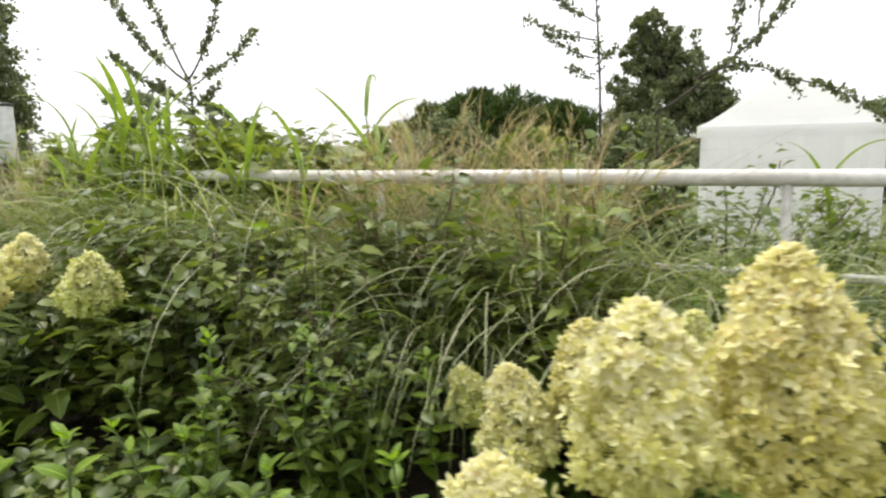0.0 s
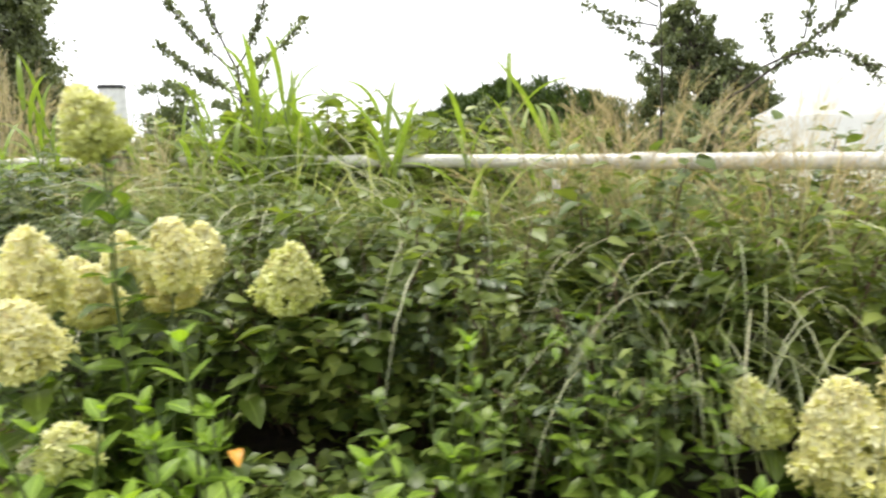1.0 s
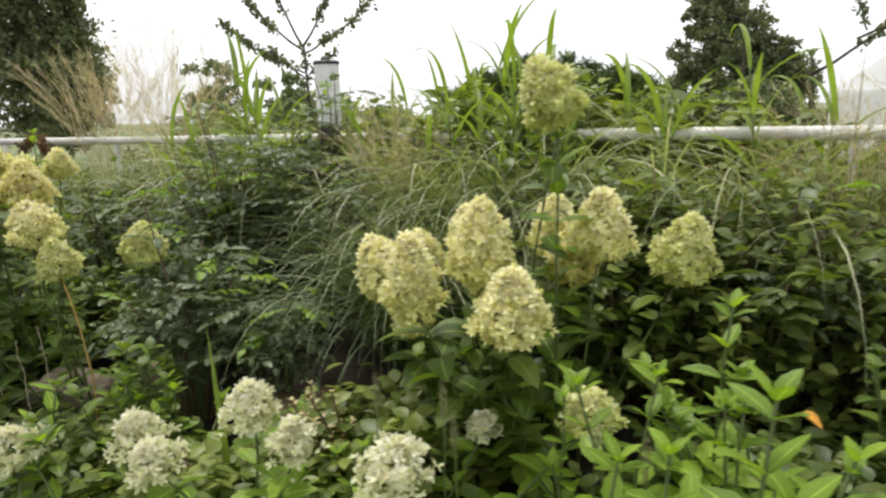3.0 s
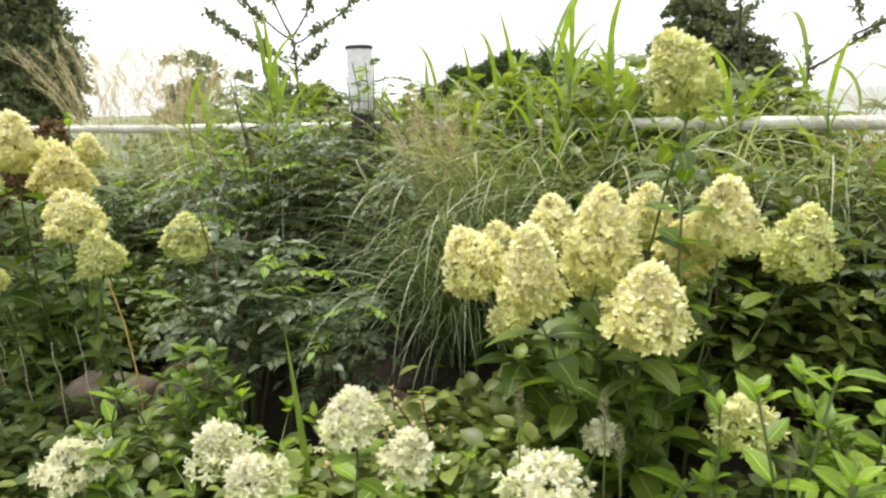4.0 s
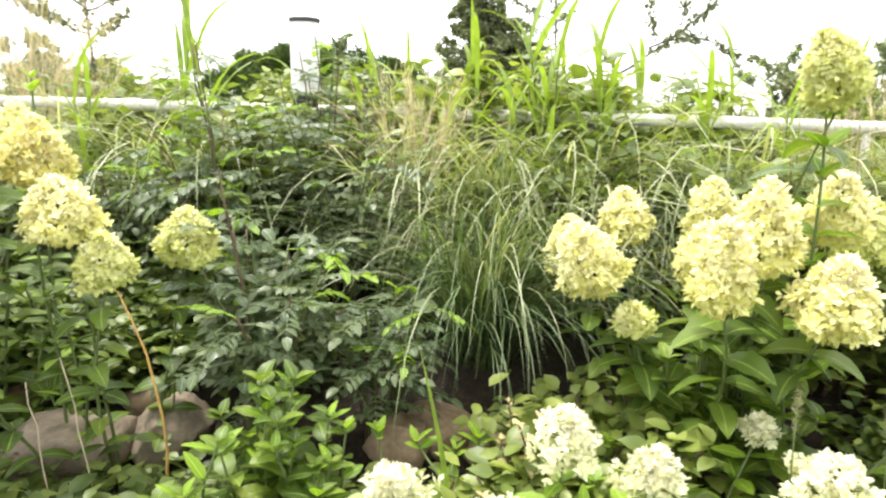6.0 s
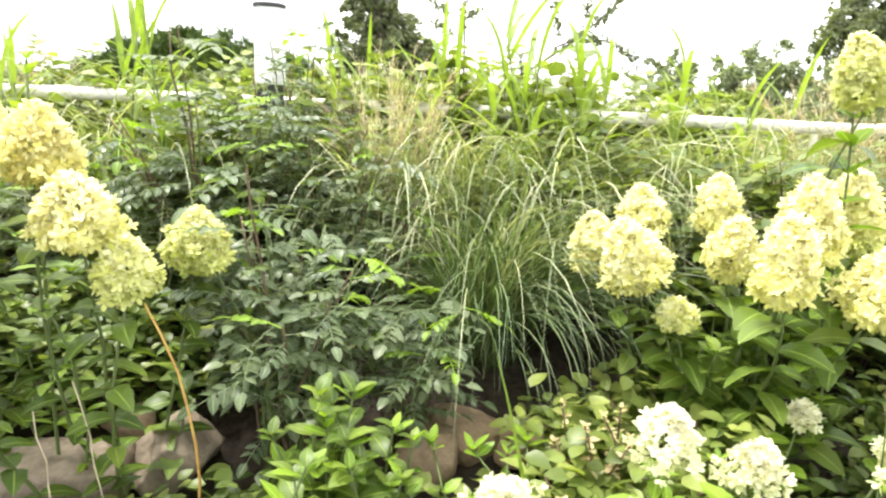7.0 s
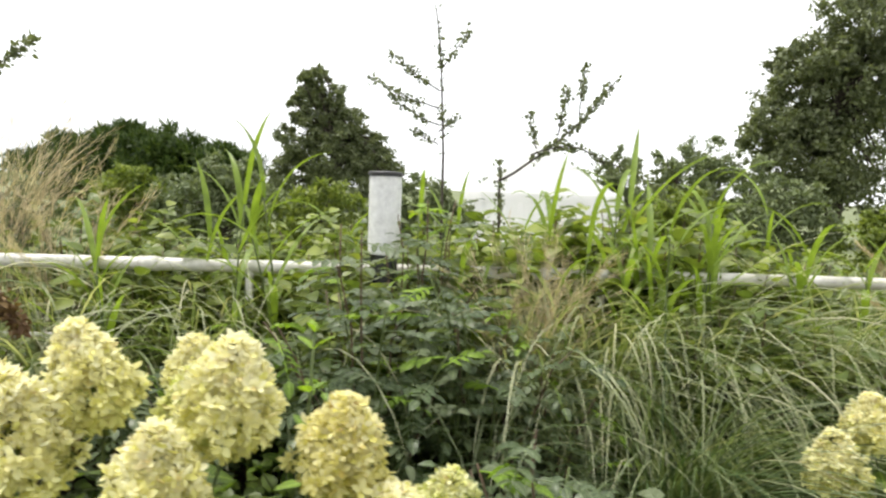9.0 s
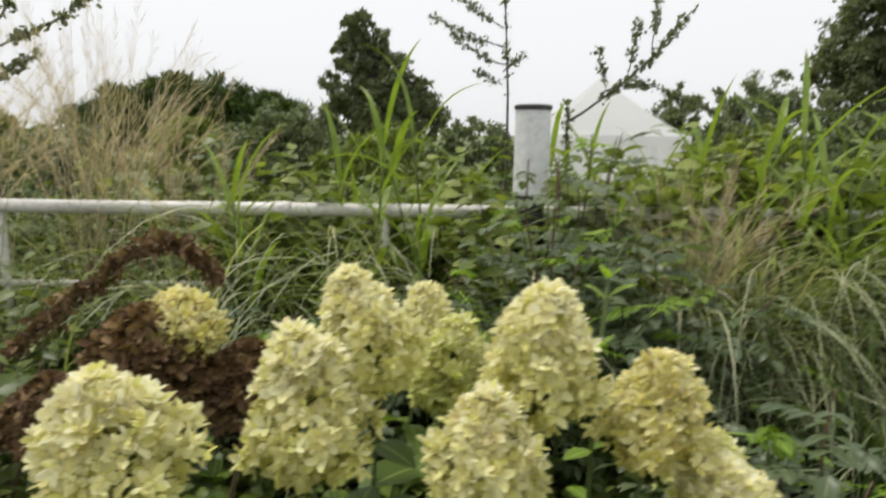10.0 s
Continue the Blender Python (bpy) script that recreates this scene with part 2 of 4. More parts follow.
def leaf_shape(length, width, segs=8, fold=0.25, curl=0.25, point=0.85, serrate=0.06, wave=0.0):
    """An ovate leaf along +y with a folded midrib, drooping tip and toothed margin."""
    v, uv, f = [], [], []
    for i in range(segs + 1):
        s = i / segs
        w = width / 2 * (math.sin(math.pi * s ** point) ** 0.8 if 0 < s < 1 else 0.0)
        w *= 1 + serrate * (1 if i % 2 else -1)
        z0 = -curl * length * s * s
        y = length * s * (1 - 0.18 * curl * s)
        rip = wave * width * math.sin(s * 11)
        for x, k in ((-w, -1), (0, 0), (w, 1)):
            v.append((x, y, z0 + abs(x) * fold + rip * k))
            uv.append((k, s))
    for i in range(segs):
        for j in (0, 1):
            a = i * 3 + j
            f.append((a, a + 1, a + 4, a + 3))
    return np.array(v, float), f, np.array(uv, float)


SMALL = leaf_shape(1.0, 0.5, 2, 0.3, 0.3, 0.8, 0.0)
ROUND = leaf_shape(1.0, 0.66, 4, 0.25, 0.22, 0.8, 0.0)
NEEDLE = leaf_shape(1.0, 0.16, 2, 0.2, 0.15, 0.8, 0.0)


def scatter_leaf(b, shape, at, forward, size, roll=0.0, widen=1.0):
    v, f, uv = shape
    b.add((v * (size * widen, size, size)) @ axes(forward, roll=roll).T + np.asarray(at), f, uv)


def blade(b, root, heading, length, width, rise, droop, segs=9, twist=0.0):
    """A grass blade that rises from root and arches over along heading (radians)."""
    h = np.array((math.cos(heading), math.sin(heading), 0.0))
    side = np.array((-math.sin(heading), math.cos(heading), 0.0))
    p, ang = np.asarray(root, float), rise
    step = length / segs
    v, uv = [], []
    for i in range(segs + 1):
        s = i / segs
        w = width * (0.55 + 1.6 * s * (1 - s)) * (1 - s ** 3) + 0.0003
        tw = twist * s
        d = side * math.cos(tw) + np.array((0, 0, 1.0)) * math.sin(tw)
        nrm = np.cross(h * math.cos(ang) + np.array((0, 0, math.sin(ang))), d)
        v += [p - d * w / 2 + nrm * w * 0.18, p, p + d * w / 2 + nrm * w * 0.18]
        uv += [(-1, s), (0, s), (1, s)]
        p = p + step * (h * math.cos(ang) + np.array((0, 0, math.sin(ang))))
        ang -= droop / segs * (0.4 + 1.2 * s)
    f = []
    for i in range(segs):
        a = i * 3
        f += [(a, a + 1, a + 4, a + 3), (a + 1, a + 2, a + 5, a + 4)]
    b.add(np.array(v), f, np.array(uv, float))


def ground_height(x, y):
    """The bed rises from the path to the fence and falls away behind it."""
    rise = 0.26 + 0.26 * min(max((y - 0.1) / 1.0, 0), 1) + 0.14 * min(max((y - 1.1) / 1.0, 0), 1)
    fall = min(max((y - 2.6) / 2.6, 0), 1)
    fall = fall * fall * (3 - 2 * fall)
    return rise * (1 - fall) - 0.75 * fall


# ---- ground: one sheet to the horizon ----
def build_ground():
    near_x = np.linspace(-6.5, 3.0, 120)
    far = np.array([4, 6, 9, 14, 25, 50, 120, 300, 900, 2500])
    xs = np.concatenate([-6.5 - far[::-1] + 3, near_x, far])
    ys = np.concatenate([-far[::-1], np.linspace(-3.0, 6.0, 110), 3 + far])
    v, f = [], []
    for y in ys:
        for x in xs:
            z = ground_height(x, y)
            if -7 < x < 4 and -3.5 < y < 6.5:
                z += 0.05 * noise.noise((x * 2.2, y * 2.2, 0.3)) + 0.018 * noise.noise((x * 11, y * 11, 4.1))
            v.append((x, y, z))
    nx = len(xs)
    for j in range(len(ys) - 1):
        for i in range(nx - 1):
            a = j * nx + i
            f.append((a, a + 1, a + nx + 1, a + nx))
    me = bpy.data.meshes.new("ground")
    me.from_pydata(v, [], f)
    me.materials.append(GROUND)
    me.polygons.foreach_set("use_smooth", np.ones(len(me.polygons), dtype=bool))
    tagged(new("ground", me), "dark planted soil rising to a fence, pale beyond", "ground", kind="structure")


def ground_material():
    """Dark bed soil; pale worn paving and grass past the fence and far off."""
    m, n, l, p = material("bed_and_plain")
    tc = n.new("ShaderNodeTexCoord")
    sep = n.new("ShaderNodeSeparateXYZ")
    l.new(tc.outputs["Object"], sep.inputs[0])
    fine = noise_tex(n, l, 38, 5, 0.65)
    soil = ramp(n, l, fine.outputs[0], [(0.3, (0.012, 0.0085, 0.0055)), (0.7, (0.045, 0.03, 0.018))]).outputs[0]
    big = noise_tex(n, l, 0.35, 4)
    plain = ramp(n, l, big.outputs[0], [(0.35, (0.09, 0.12, 0.045)), (0.65, (0.19, 0.21, 0.1))]).outputs[0]
    edge = n.new("ShaderNodeMapRange")
    edge.inputs["From Min"].default_value, edge.inputs["From Max"].default_value = 4.6, 5.4
    l.new(sep.outputs[1], edge.inputs["Value"])
    l.new(mix(n, l, soil, plain, edge.outputs[0]), p.inputs["Base Color"])
    p.inputs["Roughness"].default_value = 0.95
    bump(n, l, p, fine.outputs[0], 0.8, 0.02)
    return m


GROUND = ground_material()
build_ground()


# ---- pipe fence ----
def pipe(x0, x1, y, z, r, name, parent, joints):
    b = Build()
    n = 60
    pts = [(x0 + (x1 - x0) * i / n, y + 0.004 * noise.noise((i * 0.35, 1.7, z)), z + 0.005 * noise.noise((i * 0.3, z, 0.2))) for i in range(n + 1)]
    tube(b, pts, [r] * (n + 1), 14)
    rail = part(name, b.mesh(name, RAIL_PAINT), parent)
    for x in joints:
        c = Build()
        tube(c, [(x - 0.035, y, z), (x - 0.034, y, z), (x + 0.034, y, z), (x + 0.035, y, z)], [r * 0.9, r * 1.13, r * 1.13, r * 0.9], 14)
        part("coupling", c.mesh("coupling", RAIL_PAINT), rail)


fence = thing("pipe_fence", (0, 0, 0), "weathered white painted pipe fence with two rails, half overgrown", "fence", kind="structure")
pipe(-9.0, 6.0, 2.1, 1.3, 0.0235, "top_rail", fence, (-3.95, -0.72, 2.3))
pipe(-9.0, 6.0, 2.1, 1.032, 0.012, "lower_rail", fence, ())
for x in (-8.8, -7.5, -6.2, -4.9, -3.6, -2.3, -1.0, 0.3, 1.6, 2.9, 4.2):
    b = Build()
    tube(b, [(x, 2.1, 0.45), (x, 2.1, 0.9), (x, 2.1, 1.28)], [0.0145, 0.0145, 0.0145], 10)
    part("post", b.mesh("post", RAIL_PAINT), fence)


# ---- bollard lamp behind the fence ----
def bollard_lamp(at):
    x, y, z = at
    lamp = thing("bollard_lamp", at, "white cylindrical bollard lamp with a thin dark cap among weeds", "lamp")
    for name, mat, rings in (
        ("post", LAMP_BLACK, [(0.0, 0.05), (0.62, 0.05), (0.7, 0.048), (0.71, 0.043)]),
        ("shade", LAMP_WHITE, [(0.7, 0.04), (0.702, 0.055), (0.71, 0.057), (0.97, 0.057), (0.976, 0.055)]),
        ("cap", LAMP_BLACK, [(0.974, 0.05), (0.975, 0.061), (0.987, 0.061), (0.991, 0.055), (0.993, 0.02)]),
    ):
        b = Build()
        tube(b, [(0, 0, q) for q, r in rings], [r for q, r in rings], 28)
        part(name, b.mesh(name, mat, smooth=False), lamp)


bollard_lamp((-3.12, 2.022, 0.665))


# ---- plant kit ----
def leaf_set(name, mat, count, width, fold, curl, serrate=0.06, wave=0.02):
    out = []
    for i in range(count):
        b = Build()
        b.add(*leaf_shape(1.0, width * rng.uniform(0.88, 1.12), 8, fold * rng.uniform(0.5, 1.5), curl * rng.uniform(0.3, 1.7), rng.uniform(0.78, 0.92), serrate, wave * rng.uniform(-1, 1)))
        out.append(b.mesh(name, mat))
    return out


def frond_set(name, mat, count, pairs):
    """A compound leaf: a thin midrib with paired leaflets and one at the tip."""
    out = []
    for i in range(count):
        b = Build()
        droop = rng.uniform(0.1, 0.45)
        mid = lambda s: np.array((0.0, s, -droop * s * s))
        tube(b, [mid(s) for s in (0, 0.35, 0.7, 0.95)], [0.012, 0.01, 0.008, 0.005], 4)
        shape = leaf_shape(1.0, rng.uniform(0.52, 0.62), 4, 0.25, 0.25, 0.8, 0.05)
        for k in range(pairs):
            s = 0.28 + 0.6 * k / pairs
            for sgn in (-1, 1):
                d = np.array((sgn * 1.0, rng.uniform(0.35, 0.7), -0.2 + rng.uniform(-0.2, 0.25)))
                scatter_leaf(b, shape, mid(s), d, rng.uniform(0.25, 0.33) * (1 - 0.15 * abs(k - pairs / 2)), rng.uniform(-0.35, 0.35))
        scatter_leaf(b, shape, mid(0.93), (rng.uniform(-0.2, 0.2), 1, -droop * 1.5), 0.33)
        out.append(b.mesh(name, mat))
    return out


LEAVES = leaf_set("leaf", LEAF_HYDRANGEA, 6, 0.56, 0.22, 0.3)
LEAVES_BRIGHT = leaf_set("leaf", LEAF_BRIGHT, 6, 0.5, 0.22, 0.25)
LEAVES_ORANGE = leaf_set("leaf", LEAF_ORANGE, 1, 0.6, 0.3, 0.5)
FRONDS = frond_set("frond", LEAF_ROSE, 6, 4)
FRONDS_BRIGHT = frond_set("frond", LEAF_BRIGHT, 2, 4)


def place_leaf(parent, meshes, at, forward, size, roll=0.0, name="leaf", label=""):
    """at: in the plant's own space."""
    a = axes(forward, roll=roll)
    m = Matrix([[a[i][0], a[i][1], a[i][2], at[i]] for i in range(3)] + [[0, 0, 0, 1]]) @ Matrix.Diagonal((size, size, size, 1))
    return part(name, meshes[rng.integers(len(meshes))], parent, m, label)


def along(pts, s):
    x = s * (len(pts) - 1)
    i = min(int(x), len(pts) - 2)
    return pts[i] + (pts[i + 1] - pts[i]) * (x - i), unit(pts[i + 1] - pts[i])


def shoot(plant, root, top, leaves, size, nodes, stem_mat=None, crown=True, thick=0.004, start=0.25, lift=0.25, end=0.97):
    """A stem with opposite leaf pairs, each turned a quarter against the last, and a tuft of small leaves at its tip."""
    root, top = np.asarray(root, float), np.asarray(top, float)
    bow = np.append(rng.normal(0, 0.025, 2), 0)
    pts = curve(root, top, bow, 7, 0.003)
    b = Build()
    tube(b, pts, np.linspace(thick, thick * 0.55, 7), 6)
    part("stem", b.mesh("stem", stem_mat or STEM_GREEN), plant)
    spin = rng.uniform(0, 3.1)
    for k in range(nodes):
        s = start + (end - start) * (k / max(nodes - 1, 1)) ** 0.9
        p, d = along(pts, s)
        grow = size * (1.05 - 0.5 * max(0, s - 0.55) / 0.45 if crown else 1.0) * rng.uniform(0.8, 1.15)
        up = lift + (0.5 if crown and s > 0.8 else 0.0) + rng.uniform(-0.2, 0.2)
        for side in (0, math.pi):
            a = spin + side + rng.uniform(-0.3, 0.3)
            place_leaf(plant, leaves, p, (math.cos(a), math.sin(a), up), grow * rng.uniform(0.85, 1.1), rng.uniform(-0.35, 0.35))
        spin += math.pi / 2 + rng.uniform(-0.2, 0.2)
    if crown:
        for k in range(3):
            a = spin + k * 2.1
            place_leaf(plant, leaves, pts[-1], (math.cos(a), math.sin(a), 1.1 + rng.uniform(-0.2, 0.5)), size * rng.uniform(0.35, 0.6))


def floret_shape():
    """Four cupped, overlapping sepals."""
    v, f, uv = [], [], []
    for k in range(4):
        a = k * math.pi / 2
        c, s = math.cos(a), math.sin(a)
        base = len(v)
        for x, y, z in ((0.04, 0, 0), (0.42, -0.33, 0.2), (0.8, -0.24, 0.42), (1.06, 0.03, 0.5), (0.78, 0.27, 0.46), (0.4, 0.34, 0.22), (0.5, 0, 0.1)):
            v.append((x * c - y * s, x * s + y * c, z + 0.05 * (k % 2)))
            uv.append((y, x))
        f += [(base, base + 1, base + 6), (base + 1, base + 2, base + 3, base + 6), (base + 6, base + 3, base + 4, base + 5), (base, base + 6, base + 5)]
    return np.array(v, float), f, np.array(uv, float)


FLORET = floret_shape()


def head_radius(u, blunt):
    """Outline of a panicle from its foot (0) to its tip (1)."""
    foot = min(1.0, (u / 0.22 + 0.06)) ** 0.55
    return foot * max(0.0, 1 - u ** blunt) ** 0.62


def flower_head(plant, centre, w, h, lean, mat, blunt=2.2, floret=0.0115, density=1.0, label="", rough=0.3):
    """A panicle of many four-sepalled florets round a branched core. centre: in the plant's own space."""
    b = Build()
    seed = rng.uniform(0, 50)
    w, h = w * 0.93, h * 0.96
    count = int(density * (230 + 23000 * w * h))
    for i in range(count):
        u = rng.beta(1.25, 1.2)
        a = rng.uniform(0, 2 * math.pi)
        lump = 1.0 + rough * noise.noise((math.cos(a) * 1.9 + seed, math.sin(a) * 1.9, u * 4.0)) + rng.normal(0, 0.11)
        r = w / 2 * head_radius(u, blunt) * lump * (1.0 if i % 4 else 0.82)
        p = np.array((r * math.cos(a), r * math.sin(a), (u - 0.02) * h * 0.98))
        out = unit((math.cos(a) * 1.0, math.sin(a), 0.25 + 1.5 * (u - 0.35) + (2.5 if u > 0.93 else 0)) + rng.normal(0, 0.55, 3))
        t = axes(out, roll=rng.uniform(0, 6.28))
        turn = np.stack([t[:, 0], t[:, 2], t[:, 1]], axis=1)
        v, f, uv = FLORET
        k = floret * rng.uniform(0.65, 1.4)
        b.add((v * (k, k, k * rng.uniform(0.5, 1.9))) @ turn.T + p, f, uv)
    d = unit((lean[0], lean[1], 1.0))
    q = Vector((0, 0, 1)).rotation_difference(Vector(d))
    m = Matrix.Translation(Vector(centre) - Vector(d) * h / 2) @ q.to_matrix().to_4x4()
    head = part("flower_head", b.mesh("flower_head", mat), plant, m, label)
    c = Build()
    tube(c, [(0, 0, -0.02), (0, 0, h * 0.5), (0, 0, h * 0.9)], [0.004, 0.003, 0.001], 6)
    for i in range(26):
        u, a = rng.uniform(0.02, 0.8), rng.uniform(0, 6.28)
        r = w / 2 * head_radius(u + 0.08, blunt) * 0.9
        tube(c, [(0, 0, u * h * 0.85), (r * math.cos(a), r * math.sin(a), (u + 0.06) * h)], [0.0016, 0.0008], 4)
    part("flower_stalk", c.mesh("flower_stalk", STEM_GREEN), head)
    return np.array(Vector(centre) - Vector(d) * h / 2)


def hydrangea(base, label, heads, shoots, leaf_size=0.1, leaves=None, group="flowering hydrangeas", shoot_height=0.4, spread=0.28, nodes=5, name="hydrangea_bush", stem=None, floret=0.0115, density=1.0):
    """heads: (x, y, z, width, height, (lean), material) by their middles in the world."""
    bx, by = base
    bz = ground_height(bx, by) - 0.02
    plant = thing(name, (bx, by, bz), label, "shrub", group)
    leaves = leaves or LEAVES
    for x, y, z, w, h, lean, mat in heads:
        foot = flower_head(plant, (x - bx, y - by, z - bz), w, h, lean, mat, rng.uniform(1.3, 1.8), floret, density, rough=1.0 if mat is PETAL_WHITE else 0.46)
        root = np.array(((x - bx) * 0.35, (y - by) * 0.35, 0)) + np.append(rng.normal(0, 0.03, 2), 0)
        shoot(plant, root, foot, leaves, leaf_size, nodes + 1 + int(max(0, foot[2] - 0.5) * 9), stem or STEM_GREEN, False, 0.0045, 0.3, 0.15, 0.9)
    for i in range(shoots):
        a, r = rng.uniform(0, 6.28), spread * math.sqrt(rng.uniform(0.02, 1))
        top = np.array((r * math.cos(a), r * math.sin(a), shoot_height * rng.uniform(0.7, 1.1) * (1 - 0.25 * r / spread)))
        shoot(plant, (top[0] * 0.3, top[1] * 0.3, 0), top, leaves, leaf_size * rng.uniform(0.8, 1.1), nodes, stem or STEM_GREEN, True)
    return plant


# ---- hydrangeas in flower ----
hydrangea((0.06, 1.49), "tall panicle hydrangea with large cream cone flower heads", [
    (0.13, 0.94, 1.08, 0.198, 0.278, (-0.05, 0), PETAL),
    (0.3, 1.08, 1.09, 0.26, 0.385, (-0.06, 0.02), PETAL_GOLD),
    (-0.19, 1.32, 0.85, 0.185, 0.234, (-0.2, -0.1), PETAL),
    (-0.34, 1.4, 0.84, 0.114, 0.134, (-0.35, 0), PETAL_GREEN),
    (-0.06, 1.41, 0.94, 0.174, 0.217, (-0.1, 0), PETAL_GOLD),
    (-0.05, 0.85, 0.94, 0.131, 0.123, (-0.1, -0.1), PETAL),
    (0.137, 1.45, 0.984, 0.136, 0.185, (0.05, 0), PETAL_GREEN)],
    9, 0.1, shoot_height=0.42, spread=0.3)
hydrangea((-1.7, 1.02), "broad hydrangea crowded with cream panicles over dark leaves", [
    (-1.793, 0.658, 1.08, 0.121, 0.179, (-0.08, -0.05), PETAL),
    (-1.586, 0.694, 1.03, 0.151, 0.156, (0.1, -0.15), PETAL),
    (-1.698, 0.788, 1.133, 0.136, 0.19, (0.02, 0), PETAL),
    (-2.023, 0.873, 1.031, 0.145, 0.169, (-0.45, -0.12), PETAL),
    (-2.05, 1.105, 1.008, 0.126, 0.155, (-0.2, 0), PETAL),
    (-1.923, 1.162, 1.083, 0.126, 0.146, (-0.15, 0.05), PETAL),
    (-1.698, 1.235, 1.098, 0.137, 0.166, (0, 0.1), PETAL),
    (-1.763, 0.962, 1.036, 0.126, 0.15, (0.1, 0), PETAL),
    (-1.498, 0.985, 1.151, 0.132, 0.161, (0.05, 0), PETAL),
    (-1.582, 1.036, 1.063, 0.117, 0.127, (-0.1, 0), PETAL_GOLD),
    (-1.35, 1.19, 1.069, 0.157, 0.177, (0.2, 0.0), PETAL_GREEN),
    (-1.922, 0.84, 0.912, 0.082, 0.058, (-0.2, -0.3), PETAL_GREEN),
    (-1.586, 0.884, 1.443, 0.116, 0.154, (-0.4, -0.05), PETAL_GREEN)],
    20, 0.1, shoot_height=0.46, spread=0.34)
hydrangea((-3.12, 0.77), "hydrangea with round cream flower heads above a stone edging", [
    (-3.085, 0.6, 1.122, 0.142, 0.136, (-0.1, -0.15), PETAL),
    (-3.002, 0.61, 1.022, 0.122, 0.116, (0.12, -0.25), PETAL_GREEN),
    (-2.978, 0.875, 1.018, 0.14, 0.145, (0.15, 0), PETAL_GREEN),
    (-3.159, 0.634, 1.235, 0.132, 0.145, (0.1, -0.05), PETAL_GOLD),
    (-3.205, 0.424, 0.975, 0.083, 0.083, (-0.2, -0.2), PETAL_GREEN)],
    3, 0.08, shoot_height=0.4, spread=0.25)
hydrangea((-3.6, 0.85), "hydrangea with dense pale yellow cone heads and dark leaves", [
    (-3.309, 0.605, 1.316, 0.135, 0.165, (0.1, -0.02), PETAL),
    (-3.523, 0.66, 1.323, 0.125, 0.16, (-0.3, 0), PETAL),
    (-3.578, 0.572, 1.269, 0.137, 0.181, (-0.1, -0.05), PETAL),
    (-3.742, 0.464, 1.269, 0.143, 0.143, (-0.2, -0.05), PETAL),
    (-3.403, 0.763, 1.243, 0.117, 0.135, (0.05, 0.05), PETAL_GREEN),
    (-3.381, 0.515, 1.231, 0.119, 0.146, (0.03, -0.05), PETAL),
    (-3.447, 0.908, 1.27, 0.091, 0.1, (0, 0.05), PETAL)],
    12, 0.1, shoot_height=0.5, spread=0.3)

# ---- low white hydrangea at the front ----
hydrangea((-2.1, 0.35), "low hydrangea with loose white flower clusters and yellow-green leaves", [
    (-2.617, 0.239, 0.697, 0.132, 0.085, (0, -0.2), PETAL_WHITE),
    (-2.326, 0.356, 0.745, 0.113, 0.094, (-0.1, -0.2), PETAL_WHITE),
    (-2.059, 0.44, 0.831, 0.105, 0.095, (0, -0.15), PETAL_WHITE),
    (-1.92, 0.416, 0.799, 0.095, 0.086, (0.1, -0.15), PETAL_WHITE),
    (-1.671, 0.401, 0.82, 0.142, 0.085, (0.1, -0.1), PETAL_WHITE),
    (-2.158, 0.275, 0.766, 0.094, 0.075, (0, -0.2), PETAL_WHITE),
    (-1.673, 0.732, 0.741, 0.058, 0.048, (0, -0.2), PETAL_WHITE),
    (-1.416, 0.66, 0.859, 0.106, 0.087, (0.1, -0.1), PETAL_GREEN)],
    34, 0.08, LEAVES_BRIGHT, shoot_height=0.45, spread=0.5, nodes=5, floret=0.0105, density=0.6)
hydrangea((-2.61, 0.47), "low leafy green hydrangea without flowers beside edging stones", [], 30, 0.095, LEAVES + LEAVES_BRIGHT[:2],
          "young hydrangeas", 0.5, 0.22, 6, "young_hydrangea")
hydrangea((-3.03, 0.34), "low leafy hydrangea without flowers at the front of the bed", [], 6, 0.075, LEAVES,
          "young hydrangeas", 0.13, 0.3, 3, "young_hydrangea")

for x, y in ((-3.5, 1.15), (-3.85, 1.1), (-3.3, 1.28)):
    hydrangea((x, y), "dark leafy hydrangea without flowers in the shade of its neighbours", [], 8, 0.1, LEAVES, "young hydrangeas", 0.42, 0.22, 5, "young_hydrangea")

# ---- leafy young shoots along the front ----
for x, y, h, n, big in ((-1.13, 0.46, 0.62, 9, 0.13), (-1.2, 0.76, 0.6, 8, 0.1), (-0.79, 0.67, 0.46, 9, 0.075), (-0.5, 0.8, 0.47, 9, 0.09),
                        (-0.18, 0.74, 0.44, 9, 0.09), (-0.82, 1.07, 0.56, 8, 0.075), (-0.52, 1.22, 0.5, 8, 0.075), (0.33, 0.83, 0.42, 7, 0.09),
                        (-0.93, 0.41, 0.46, 7, 0.11), (-1.42, 0.57, 0.4, 7, 0.1), (-0.6, 0.46, 0.36, 7, 0.075), (0.1, 1.61, 0.5, 7, 0.08)):
    hydrangea((x, y), "young hydrangea with bright upright leafy shoots and no flowers", [], n, big, LEAVES_BRIGHT if big != 0.075 and x < -0.95 else LEAVES,
              "young hydrangeas", h, 0.17, 6, "young_hydrangea")


